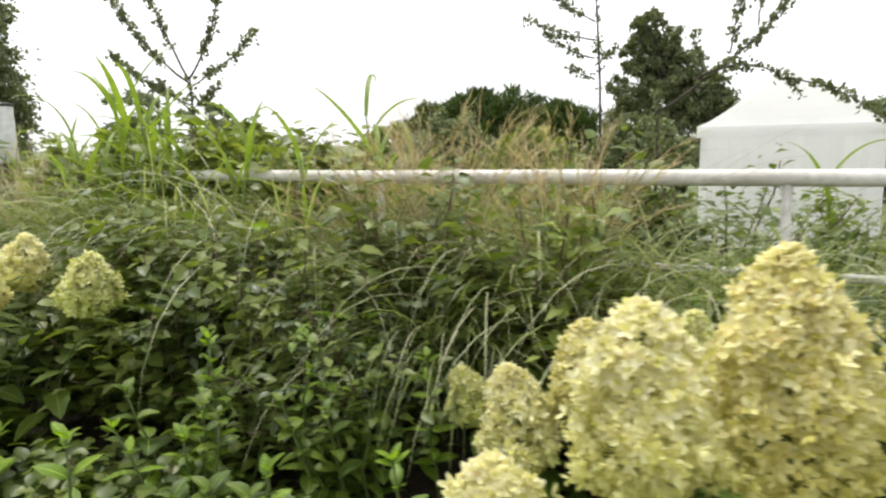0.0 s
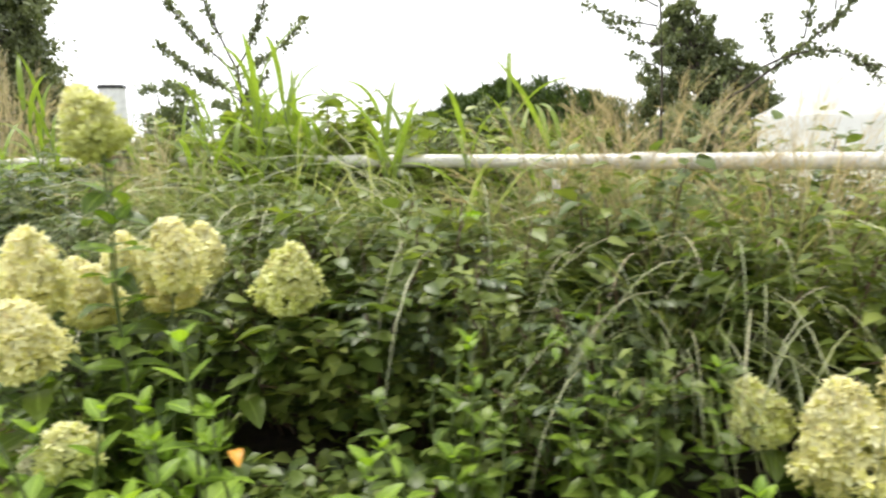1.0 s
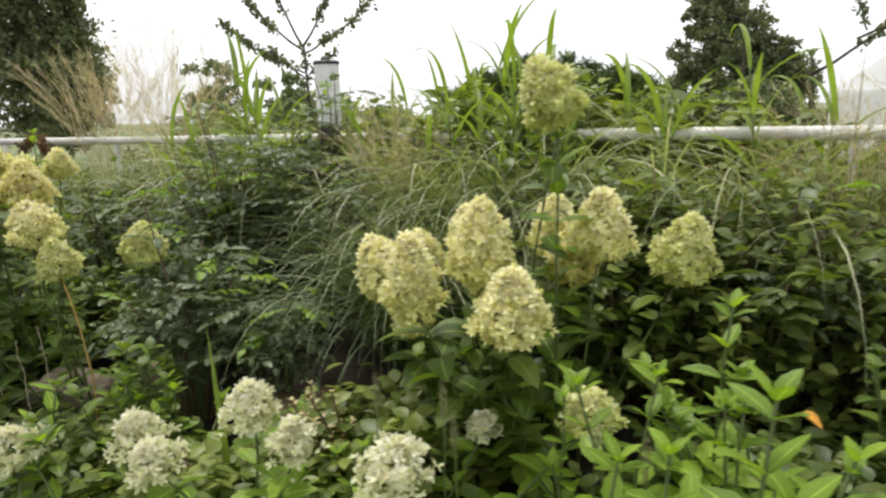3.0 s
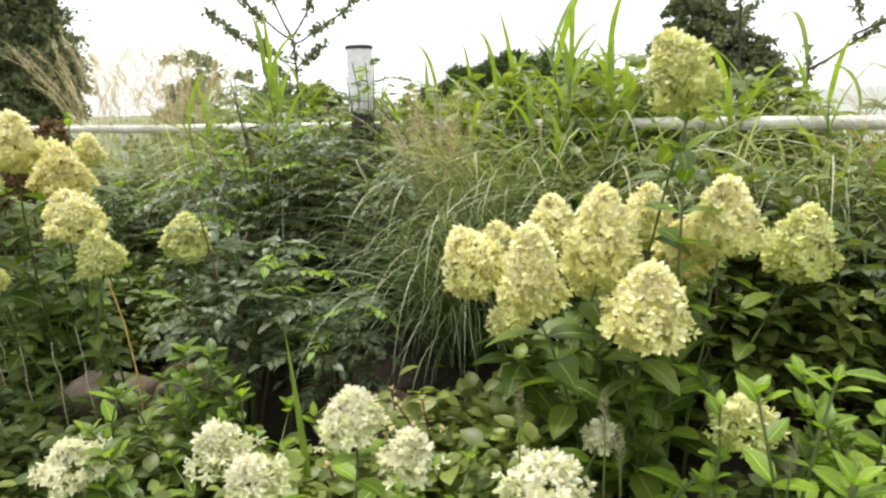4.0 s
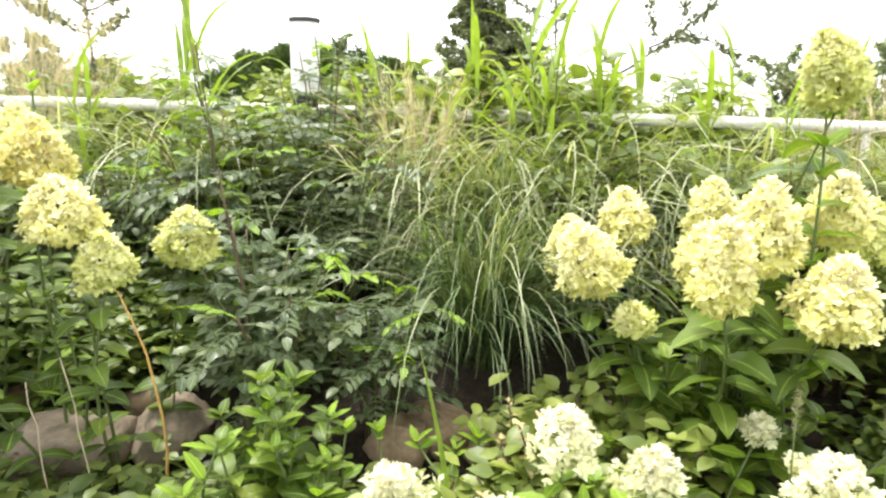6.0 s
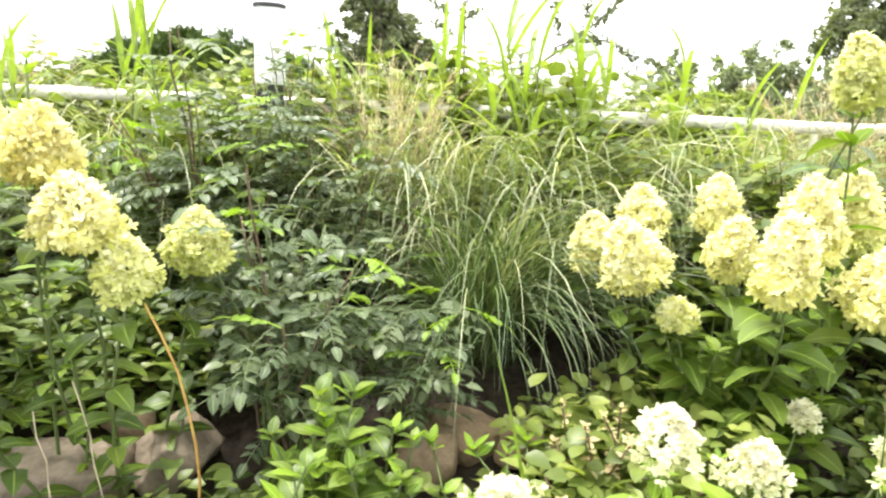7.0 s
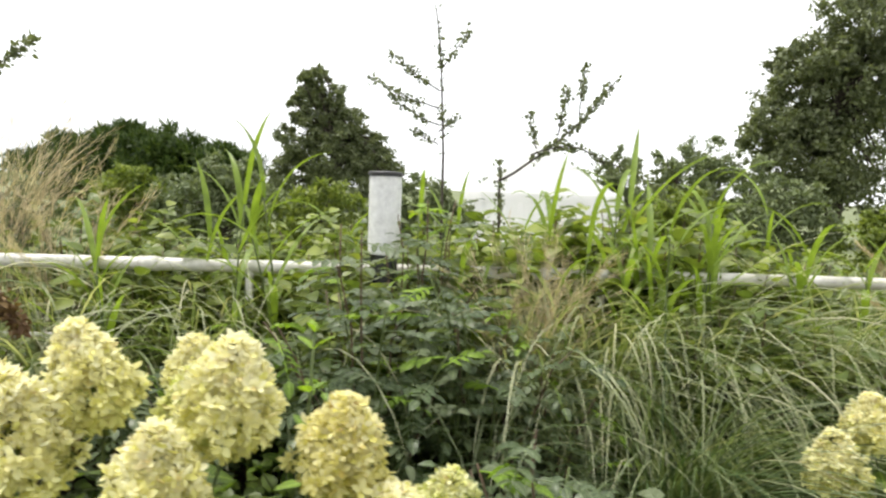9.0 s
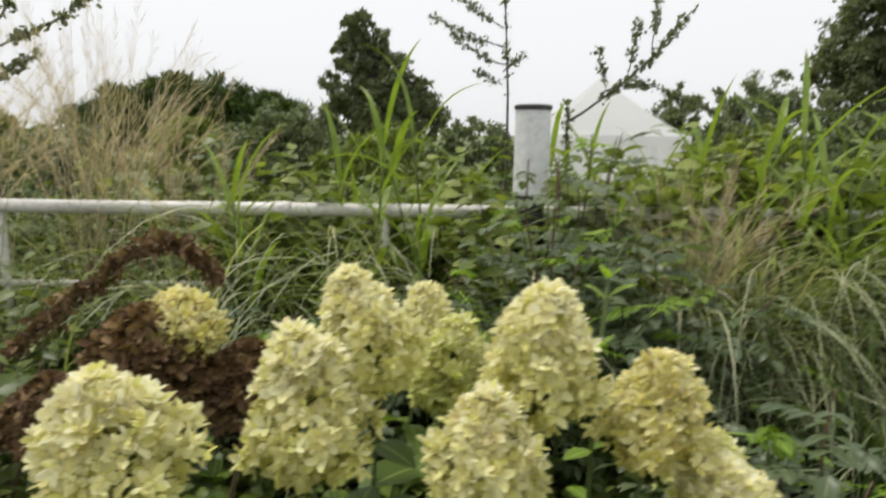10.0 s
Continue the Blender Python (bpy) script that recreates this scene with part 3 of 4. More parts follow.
def young_shoot(top, size, nodes, leaves):
    """One upright leafy shoot whose tip is at top."""
    x, y, z = top
    bx, by = x + rng.uniform(-0.03, 0.03), y + rng.uniform(0.0, 0.05)
    bz = ground_height(bx, by) - 0.02
    plant = thing("hydrangea_shoot", (bx, by, bz), "single upright hydrangea shoot with bright toothed leaves in pairs", "shrub", "upright hydrangea shoots")
    shoot(plant, (0, 0, 0), (x - bx, y - by, z - bz), leaves, size, nodes, STEM_GREEN, True, 0.0045, 0.25, 0.3)


for x, y, z, size, nodes in ((-1.103, 0.365, 1.062, 0.121, 8), (-1.012, 0.499, 0.941, 0.103, 7), (-1.399, 0.533, 0.961, 0.088, 7), (-1.226, 0.408, 0.942, 0.105, 7), (-1.284, 0.369, 0.937, 0.1, 7), (-0.825, 0.758, 0.913, 0.081, 7),
                             (-0.814, 0.996, 0.816, 0.076, 7), (-1.194, 0.745, 1.058, 0.092, 8), (-0.826, 1.098, 1.001, 0.066, 9), (-0.611, 1.175, 0.933, 0.068, 8), (-0.899, 0.901, 0.861, 0.071, 7), (-1.179, 0.783, 0.924, 0.082, 7),
                             (-0.456, 0.861, 0.884, 0.076, 7), (-0.316, 1.026, 0.855, 0.075, 7), (-0.633, 0.671, 0.857, 0.08, 7), (-0.078, 0.907, 0.763, 0.085, 6), (-0.928, 0.592, 0.896, 0.091, 7), (-0.054, 1.528, 0.898, 0.076, 7), (-0.409, 1.334, 0.94, 0.063, 8),
                             (-1.574, 0.914, 1.367, 0.103, 11), (-3.21, 0.707, 1.377, 0.073, 10), (-1.294, 0.657, 0.95, 0.088, 7), (-1.454, 0.627, 0.89, 0.082, 6)):
    young_shoot((x, y, z), size, nodes, LEAVES_BRIGHT)
young_shoot((-3.174, 0.646, 0.921), 0.045, 11, LEAVES_BRIGHT)
withered = thing("withered_leaf", (-1.079, 0.737, 0.892), "small orange withered leaf caught among green shoots", "leaf")
place_leaf(withered, LEAVES_ORANGE, (0, 0, 0), (0.6, -0.4, 0.2), 0.038, name="leaf_blade")


LEAVES_CREAM = leaf_set("leaf", LEAF_CREAM, 3, 0.6, 0.25, 0.3)
hydrangea((-2.11, 0.7), "small shrub with cream and reddish variegated leaves", [], 7, 0.032, LEAVES_CREAM, "variegated shrubs", 0.42, 0.1, 11, "variegated_shrub", STEM_BROWN)
hydrangea((-2.21, 0.6), "small shrub with cream and reddish variegated leaves", [], 5, 0.03, LEAVES_CREAM, "variegated shrubs", 0.36, 0.08, 10, "variegated_shrub", STEM_BROWN)


# ---- rose-like shrubs with compound leaves ----
def rose_shrub(base, height, spread, canes, per, size, bright=0.12):
    bx, by = base
    bz = ground_height(bx, by) - 0.02
    plant = thing("rose_shrub", (bx, by, bz), "dense shrub with dull green compound leaves on arching canes", "shrub", "compound-leaved shrubs")
    for i in range(canes):
        a, r = rng.uniform(0, 6.28), spread * math.sqrt(rng.uniform(0.03, 1))
        top = np.array((r * math.cos(a), r * math.sin(a), height * rng.uniform(0.7, 1.08) * (1 - 0.3 * (r / spread) ** 2)))
        pts = curve((top[0] * 0.2, top[1] * 0.2, 0), top, (-top[0] * 0.1, -top[1] * 0.1, 0.06), 7, 0.006)
        b = Build()
        tube(b, pts, np.linspace(0.005, 0.002, 7), 5)
        part("cane", b.mesh("cane", STEM_BROWN if rng.uniform() < 0.5 else STEM_GREEN), plant)
        for k in range(per):
            s = 0.3 + 0.7 * (k + 0.5) / per
            p, d = along(pts, s)
            q = k * 2.4 + i
            young = s > 0.85 and rng.uniform() < bright * 3
            place_leaf(plant, FRONDS_BRIGHT if young else FRONDS, p, (math.cos(q), math.sin(q), rng.uniform(-0.15, 0.6)), size * rng.uniform(0.6, 0.95), rng.uniform(-0.3, 0.3), "frond")


for base, h, s, c, per, size in (((-2.79, 0.86), 0.74, 0.24, 20, 8, 0.16), ((-2.51, 0.96), 0.47, 0.2, 12, 7, 0.15), ((-1.12, 1.47), 0.62, 0.3, 14, 8, 0.14), ((-0.69, 1.42), 0.5, 0.25, 10, 7, 0.13),
                                 ((-3.67, 1.6), 0.62, 0.3, 16, 8, 0.16), ((-3.15, 1.42), 0.94, 0.28, 22, 8, 0.17), ((-2.83, 1.53), 0.9, 0.26, 16, 8, 0.16), ((-4.01, 1.36), 0.68, 0.3, 10, 7, 0.15), ((-2.99, 1.89), 0.98, 0.25, 16, 7, 0.15), ((-2.62, 1.5), 0.62, 0.2, 8, 7, 0.14)):
    rose_shrub(base, h, s, c, per + 2, size)


# ---- grasses ----
def grass_clump(at, count, length, width, mat, label, rise=(0.9, 1.5), droop=(1.2, 2.6), spread=0.1, plumes=0, plume_height=0.9, plume_mat=None, pale=0, head_to=None, pale_mat=None, fluff=15, name="ornamental_grass"):
    x, y = at
    plant = thing(name, (x, y, ground_height(x, y) - 0.02), label, "grass", "grass clumps")
    b = Build()
    for i in range(count):
        a = rng.uniform(0, 6.28)
        r = spread * math.sqrt(rng.uniform())
        h = rng.uniform(0, 6.28) if head_to is None or rng.uniform() < 0.45 else head_to + rng.normal(0, 0.7)
        blade(b, (r * math.cos(a), r * math.sin(a), 0), h, length * rng.uniform(0.55, 1.12), width * rng.uniform(0.6, 1.25), rng.uniform(*rise), rng.uniform(*droop), 10, rng.uniform(-1, 1))
    tagged(part("blades", b.mesh("blades", mat), plant), kind="stuff")
    if pale:
        b = Build()
        for i in range(pale):
            h = (head_to if head_to is not None else -1.4) + rng.normal(0, 0.8)
            blade(b, (rng.normal(0, spread * 0.6), rng.normal(0, spread * 0.6), 0), h, length * rng.uniform(0.85, 1.35), width * rng.uniform(0.7, 1.1), rng.uniform(1.1, 1.5), rng.uniform(*((0.7, 2.0) if pale_mat else (2.2, 3.2))), 12, rng.uniform(-0.6, 0.6))
        tagged(part("pale_blades", b.mesh("pale_blades", pale_mat or BLADE_PALE), plant, None, "silvery arching blades"), kind="stuff")
    if plumes:
        b = Build()
        for i in range(plumes):
            a, lean = rng.uniform(0, 6.28), rng.uniform(0.05, 0.42) * plume_height
            up = plume_height * rng.uniform(0.75, 1.08)
            top = np.array((math.cos(a) * lean, math.sin(a) * lean, up - 0.35 * lean))
            pts = curve((rng.normal(0, spread * 0.6), rng.normal(0, spread * 0.6), 0.1), top, (-0.1 * top[0], -0.1 * top[1], 0.28 * lean), 9)
            tube(b, pts, np.linspace(0.0014, 0.0006, 9), 4)
            for k in range(fluff):
                p, d = along(pts, (0.76 if fluff < 20 else 0.6) + (0.24 if fluff < 20 else 0.4) * k / fluff)
                q = rng.uniform(0, 6.28)
                scatter_leaf(b, NEEDLE, p, d * 1.7 + 0.7 * np.array((math.cos(q), math.sin(q), -0.3)), rng.uniform(0.03, 0.085), rng.uniform(0, 3), 0.16)
        tagged(part("plumes", b.mesh("plumes", plume_mat or PLUME), plant, None, "dry pinkish seed plumes"), kind="stuff")
    return plant


GREEN_GRASS = "green ornamental grass clump with fine arching blades"
DRY_GRASS = "fading ornamental grass with dry pinkish plumes above the fence"
grass_clump((-2.3, 1.39), 560, 0.88, 0.005, BLADE_DEEP, GREEN_GRASS, pale=26, head_to=-1.2)
grass_clump((-2.11, 1.81), 420, 0.85, 0.006, BLADE_GREEN, GREEN_GRASS, pale=20, head_to=-1.5)
grass_clump((-1.76, 1.7), 420, 0.8, 0.005, BLADE_GREEN, GREEN_GRASS, pale=14)
grass_clump((-1.45, 1.91), 340, 0.75, 0.005, BLADE_GREEN, GREEN_GRASS, pale=14)
grass_clump((-1.12, 1.82), 280, 0.72, 0.005, BLADE_GREEN, GREEN_GRASS, pale=8)
grass_clump((-2.62, 1.83), 300, 0.9, 0.005, BLADE_SILVER, DRY_GRASS, pale=12, plumes=60, plume_height=0.88, head_to=-0.4, plume_mat=PLUME_PINK, fluff=22)
for x, y, count in ((-2.42, 1.9, 260), (-2.2, 1.95, 240), (-1.95, 1.9, 260), (-1.7, 1.95, 240), (-1.5, 1.88, 240), (-1.28, 1.95, 220), (-1.02, 1.86, 200), (-0.85, 1.92, 180)):
    grass_clump((x, y), count, 0.84, 0.0042, BLADE_SILVER, "fine silvery grass drooping in soft arcs before the fence", (1.0, 1.5), (1.5, 3.0), 0.1, pale=14)
grass_clump((-0.57, 1.75), 460, 0.75, 0.005, BLADE_GREEN, GREEN_GRASS, pale=34, head_to=-1.6)
grass_clump((-0.99, 2), 220, 0.85, 0.005, BLADE_GREEN, DRY_GRASS, (1.1, 1.55), (0.8, 2.2), pale=60, plumes=46, plume_height=0.88, pale_mat=STRAW)
grass_clump((-0.69, 2), 220, 0.85, 0.005, BLADE_GREEN, DRY_GRASS, (1.1, 1.55), (0.8, 2.2), pale=80, plumes=70, plume_height=0.92, pale_mat=STRAW)
grass_clump((-0.29, 2), 240, 0.85, 0.005, BLADE_GREEN, DRY_GRASS, (1.1, 1.55), (0.8, 2.2), pale=80, plumes=56, plume_height=0.88, pale_mat=STRAW)
grass_clump((0.1, 2), 260, 0.85, 0.006, BLADE_GREEN, GREEN_GRASS, pale=50)
grass_clump((0.37, 2), 320, 0.75, 0.006, BLADE_GREEN, GREEN_GRASS, pale=40)
PAMPAS = "tall pampas-like grass with feathery pinkish dry plumes behind the fence"
grass_clump((-4.64, 2.3), 180, 1.0, 0.006, BLADE_GREEN, PAMPAS, pale=50, plumes=90, plume_height=1.32, spread=0.2, plume_mat=PLUME_PINK, fluff=34)
grass_clump((-5.12, 2.2), 180, 0.95, 0.006, BLADE_GREEN, PAMPAS, pale=40, plumes=80, plume_height=1.25, spread=0.2, plume_mat=PLUME_PINK, fluff=34)
grass_clump((-4.28, 2.25), 160, 0.95, 0.006, BLADE_GREEN, PAMPAS, pale=40, plumes=34, plume_height=1.0, spread=0.14, plume_mat=PLUME_PINK, fluff=26)
grass_clump((-4.46, 1.47), 260, 0.8, 0.006, BLADE_GREEN, GREEN_GRASS, pale=30)
grass_clump((-3.79, 2.32), 200, 1.0, 0.008, BLADE_GREEN, GREEN_GRASS, pale=40)
grass_clump((-3.36, 2.29), 220, 1.0, 0.008, BLADE_GREEN, GREEN_GRASS, pale=30)
grass_clump((-2.95, 2.29), 180, 0.95, 0.007, BLADE_GREEN, GREEN_GRASS, pale=14)
grass_clump((-2.15, 2.42), 220, 1.0, 0.009, BLADE_GREEN, GREEN_GRASS, pale=20)
grass_clump((-1.69, 2.5), 220, 0.95, 0.009, BLADE_GREEN, GREEN_GRASS, pale=20)
grass_clump((-1.19, 2.7), 220, 0.9, 0.008, BLADE_GREEN, GREEN_GRASS, pale=16)
ARCHING = "coarse green grass with broad arching blades over the fence"
for x, y in ((-3.5, 1.89), (-3.25, 2.38), (-2.89, 2.24), (-2.48, 2.25), (-1.98, 2), (-1.73, 2.38), (-1.4, 2), (-4.08, 2.2), (-2.64, 1.94), (-2.25, 2.45), (-1.11, 2.55)):
    grass_clump((x, y), 46, 0.95, 0.013, BLADE_BROAD, ARCHING, (1.15, 1.5), (0.9, 2.7), 0.07, pale=16, name="coarse_grass")
grass_clump((-0.36, 2.91), 200, 0.8, 0.008, BLADE_GREEN, GREEN_GRASS, pale=12)


def reed(at, height, count, length, lean=(0, 0)):
    """A broad-leaved tall weed like sorghum: a jointed stalk with long arching leaves."""
    x, y = at
    plant = thing("broadleaf_reed", (x, y, ground_height(x, y) - 0.02), "tall broad-bladed green reed growing through the fence", "reed", "tall reeds")
    b = Build()
    pts = curve((0, 0, 0), (lean[0], lean[1], height), (rng.normal(0, 0.02), rng.normal(0, 0.02), 0), 9)
    tube(b, pts, np.linspace(0.006, 0.003, 9), 6)
    part("stalk", b.mesh("stalk", STEM_GREEN), plant)
    for k in range(count):
        p, d = along(pts, 0.35 + 0.65 * k / (count - 1))
        c = Build()
        blade(c, p, k * 2.5 + rng.uniform(-0.6, 0.6), length * rng.uniform(0.7, 1.15), rng.uniform(0.018, 0.03), rng.uniform(0.9, 1.45), rng.uniform(0.6, 2.4), 10, rng.uniform(-0.5, 0.5))
        part("leaf", c.mesh("leaf", BLADE_BROAD), plant)


for at, h, c, L in (((-2.23, 1.99), 0.95, 9, 0.4), ((-2.16, 2), 0.78, 9, 0.42), ((-2.3, 2), 0.7, 9, 0.42), ((-2.03, 2), 0.66, 8, 0.4), ((-1.87, 2), 0.66, 8, 0.36), ((-2.47, 2), 0.62, 8, 0.36), ((-1.72, 2.38), 0.75, 8, 0.38), ((-3.02, 2.44), 0.8, 8, 0.36), ((-3.82, 2.21), 0.75, 7, 0.4), ((-3.2, 2.25), 0.6, 8, 0.36), ((-2.15, 2.3), 0.9, 9, 0.42), ((-2.44, 2.31), 0.85, 9, 0.4), ((-2.6, 2.39), 0.75, 8, 0.38), ((-1.99, 2.44), 0.75, 8, 0.38),
                    ((-3.49, 1.84), 0.95, 7, 0.42), ((-3.73, 2.2), 0.8, 7, 0.4), ((-3.33, 2.46), 0.7, 7, 0.38), ((-1.38, 2.55), 0.9, 7, 0.4), ((-1.18, 2.65), 0.7, 7, 0.36),
                    ((-1.55, 2), 0.75, 7, 0.36), ((-2.88, 2.52), 0.75, 8, 0.36), ((-0.3, 2.9), 0.6, 6, 0.35), ((-3.97, 1.8), 0.7, 6, 0.35), ((-2.79, 2.2), 0.7, 7, 0.35), ((0.49, 2.87), 0.65, 6, 0.35)):
    reed(at, h, c, L, (rng.normal(0, 0.05), rng.normal(0, 0.05)))


for x, y, h in ((-2.42, 1.96, 0.78), (-2.2, 1.93, 0.86), (-2.0, 1.98, 0.72), (-1.84, 1.94, 0.9), (-1.6, 1.97, 0.68), (-1.3, 2.0, 0.74), (-3.45, 1.97, 0.8), (-3.62, 2.0, 0.9), (-4.0, 2.02, 0.7), (-2.75, 1.98, 0.66), (-1.05, 2.2, 0.7)):
    reed((x, y), h, 8, 0.4, (rng.normal(0, 0.06), rng.normal(-0.02, 0.04)))
for x, y, count in ((-2.5, 1.97, 60), (-2.3, 2.0, 70), (-2.05, 1.97, 80), (-1.8, 2.0, 70), (-1.55, 1.98, 70), (-1.3, 2.0, 60), (-3.8, 1.98, 60), (-3.5, 2.0, 50), (-4.2, 1.95, 60)):
    grass_clump((x, y), count, 1.08, 0.008, BLADE_SILVER, "tall pale grass with blades arching over the rail", (1.25, 1.52), (1.5, 2.8), 0.08, pale=10, name="tall_grass")


# ---- thicket along and behind the fence ----
def thicket_shrub(height, spread, count, size, mat, shape, clumps, name="wild_shrub", label="wild green shrub with small crowded leaves"):
    plant = thing(name, (0, 0, 0), label, "shrub", "wild shrubs")
    b = Build()
    c = Build()
    for i in range(clumps):
        a, r = rng.uniform(0, 6.28), spread * math.sqrt(rng.uniform(0.02, 1))
        top = np.array((r * math.cos(a), r * math.sin(a), height * rng.uniform(0.45, 1.05) * (1 - 0.35 * (r / spread) ** 2)))
        pts = curve((top[0] * 0.2, top[1] * 0.2, 0), top, (0, 0, 0.04), 6, 0.01)
        tube(c, pts, np.linspace(0.006, 0.002, 6), 5)
        for k in range(count // clumps):
            p, d = along(pts, rng.uniform(0.25, 1))
            q = rng.uniform(0, 6.28)
            scatter_leaf(b, shape, p + rng.normal(0, 0.035, 3), (math.cos(q), math.sin(q), rng.uniform(-0.3, 0.8)), size * rng.uniform(0.6, 1.3), rng.uniform(-0.6, 0.6))
    tagged(part("foliage", b.mesh("foliage", mat), plant), kind="stuff")
    tagged(part("twig_work", c.mesh("twig_work", STEM_BROWN), plant), kind="stuff")
    return plant


KINDS = [thicket_shrub(0.66, 0.36, 1700, 0.055, FOLIAGE_DARK, ROUND, 28), thicket_shrub(0.74, 0.32, 1700, 0.06, FOLIAGE_WEED, SMALL, 28), thicket_shrub(0.6, 0.38, 1900, 0.045, FOLIAGE_DARK, SMALL, 30)]
spots = [(0.6 - 0.42 * i, 1.85 + 0.1 * ((i * 7) % 3 - 1)) for i in range(15)] + [(1.0 - 0.45 * i, 2.75 + 0.15 * ((i * 5) % 3 - 1)) for i in range(15)]
spots += [(1.6 - 0.7 * i, 3.4 + 0.2 * ((i * 5) % 3 - 1)) for i in range(12)] + [(-1.55, 1.4), (-0.25, 1.75), (0.35, 1.75), (-2.0, 1.75), (-1.3, 1.45), (-4.5, 1.3), (-4.3, 0.9), (0.7, 1.1), (0.9, 1.6)]
spots += [(-1.22, 1.45), (-0.95, 1.5), (-0.7, 1.42), (-1.48, 1.52), (-0.4, 1.75), (-0.1, 1.8), (-1.7, 1.58), (-0.85, 1.7), (-1.35, 1.72)]
spots += [(-5.0 - 0.5 * i, 2.5 + 0.7 * ((i * 3) % 4)) for i in range(10)] + [(1.3 + 0.5 * i, 2.6 + 0.6 * ((i * 3) % 3)) for i in range(5)] + [(-5.0, 1.6), (-5.4, 2.0)]
for i, (x, y) in enumerate(spots):
    m = pose(x, y, ground_height(x, y) - 0.03, 0, 0, rng.uniform(0, 360))
    if i < 3:
        KINDS[i].matrix_basis = m @ Matrix.Diagonal((1, 1, 0.72 if x > 0 else 1, 1))
    else:
        k = copy_thing(KINDS[i % 3], m)
        s = rng.uniform(0.85, 1.12) * (1.2 if 2.5 < y < 3.1 else 0.82 if 1.75 < y < 2.1 else 1.0) * (0.62 if x > 0.15 and y < 2.1 else 0.9 if x > 0.15 else 1.0)
        k.scale = (s, s, s)


WEEDS = thicket_shrub(0.98, 0.3, 1500, 0.07, FOLIAGE_WEED, ROUND, 22, "broadleaf_weed", "tall light green broadleaf weed crowding the fence")
for i, (x, y) in enumerate(((-2.87, 2.46), (-3.59, 2.44), (-2.57, 2.51), (-2.18, 2.63), (-1.77, 2.71), (-1.36, 2.79), (-2.51, 2.11), (-4.07, 2.41), (-3.16, 1.85), (-1.01, 2.99), (-0.75, 3.09), (-4.76, 2.69), (-2.42, 2.87), (-1.51, 3.1), (-3.76, 2.81), (-2.78, 2.24), (-2.5, 2.27), (-2.1, 2.3), (-1.65, 2.36), (-1.35, 2.42), (-3.4, 2.22), (-3.95, 2.2))):
    m = pose(x, y, ground_height(x, y) - 0.03, 0, 0, rng.uniform(0, 360))
    k = copy_thing(WEEDS, m) if i else WEEDS
    s = rng.uniform(0.9, 1.02) if y < 2.45 else rng.uniform(0.76, 0.95)
    k.matrix_basis = m @ Matrix.Diagonal((s, s, s, 1))
TALL_WEED = thicket_shrub(1.04, 0.26, 950, 0.085, FOLIAGE_WEED, ROUND, 30, "tall_weed", "tall bright green broadleaf weed rising above the rail")
for i, (x, y, s) in enumerate(((-2.82, 2.24, 0.95), (-2.56, 2.26, 1.02), (-2.3, 2.24, 1.0), (-2.05, 2.28, 1.06), (-1.8, 2.26, 0.96), (-1.52, 2.3, 0.9), (-3.42, 2.24, 0.88), (-3.75, 2.26, 0.85), (-4.05, 2.24, 0.82), (-1.25, 2.4, 0.85))):
    m = pose(x, y, ground_height(x, y) - 0.03, 0, 0, 77 * i)
    k = copy_thing(TALL_WEED, m) if i else TALL_WEED
    k.matrix_basis = m @ Matrix.Diagonal((s, s, s, 1))
COVER = [thicket_shrub(0.3, 0.3, 1500, 0.048, FOLIAGE_WEED, ROUND, 34, "ground_cover", "low spreading leafy ground cover between the shrubs"),
         thicket_shrub(0.27, 0.3, 1500, 0.046, FOLIAGE_DARK, ROUND, 34, "ground_cover", "low dark leafy ground cover between the shrubs")]
covers = [(0.4 - 0.36 * i, 0.38 + 0.14 * (i % 2)) for i in range(12)] + [(0.3 - 0.4 * i, 0.85 + 0.1 * (i % 2)) for i in range(4)] + [(-1.15, 1.0), (-1.35, 0.75), (-1.85, 0.42), (-2.2, 0.3), (-2.45, 0.42), (-2.75, 0.42), (-2.1, 0.55), (-4.0, 0.7), (-1.95, 0.8), (-3.55, 1.15), (-3.85, 1.05), (-3.4, 1.32), (-3.1, 1.3), (-3.8, 1.38), (-4.15, 1.2), (-3.3, 1.1), (-2.9, 1.25), (-4.3, 0.8)]
for i, (x, y) in enumerate(covers):
    m = pose(x, y, ground_height(x, y) - 0.03, 0, 0, rng.uniform(0, 360))
    kind = 0 if -2.5 < x < -1.8 else 1
    s = rng.uniform(0.85, 1.15)
    if i in (0, 1):
        COVER[i].matrix_basis = m
    else:
        copy_thing(COVER[kind], m).matrix_basis = m @ Matrix.Diagonal((s, s, s, 1))


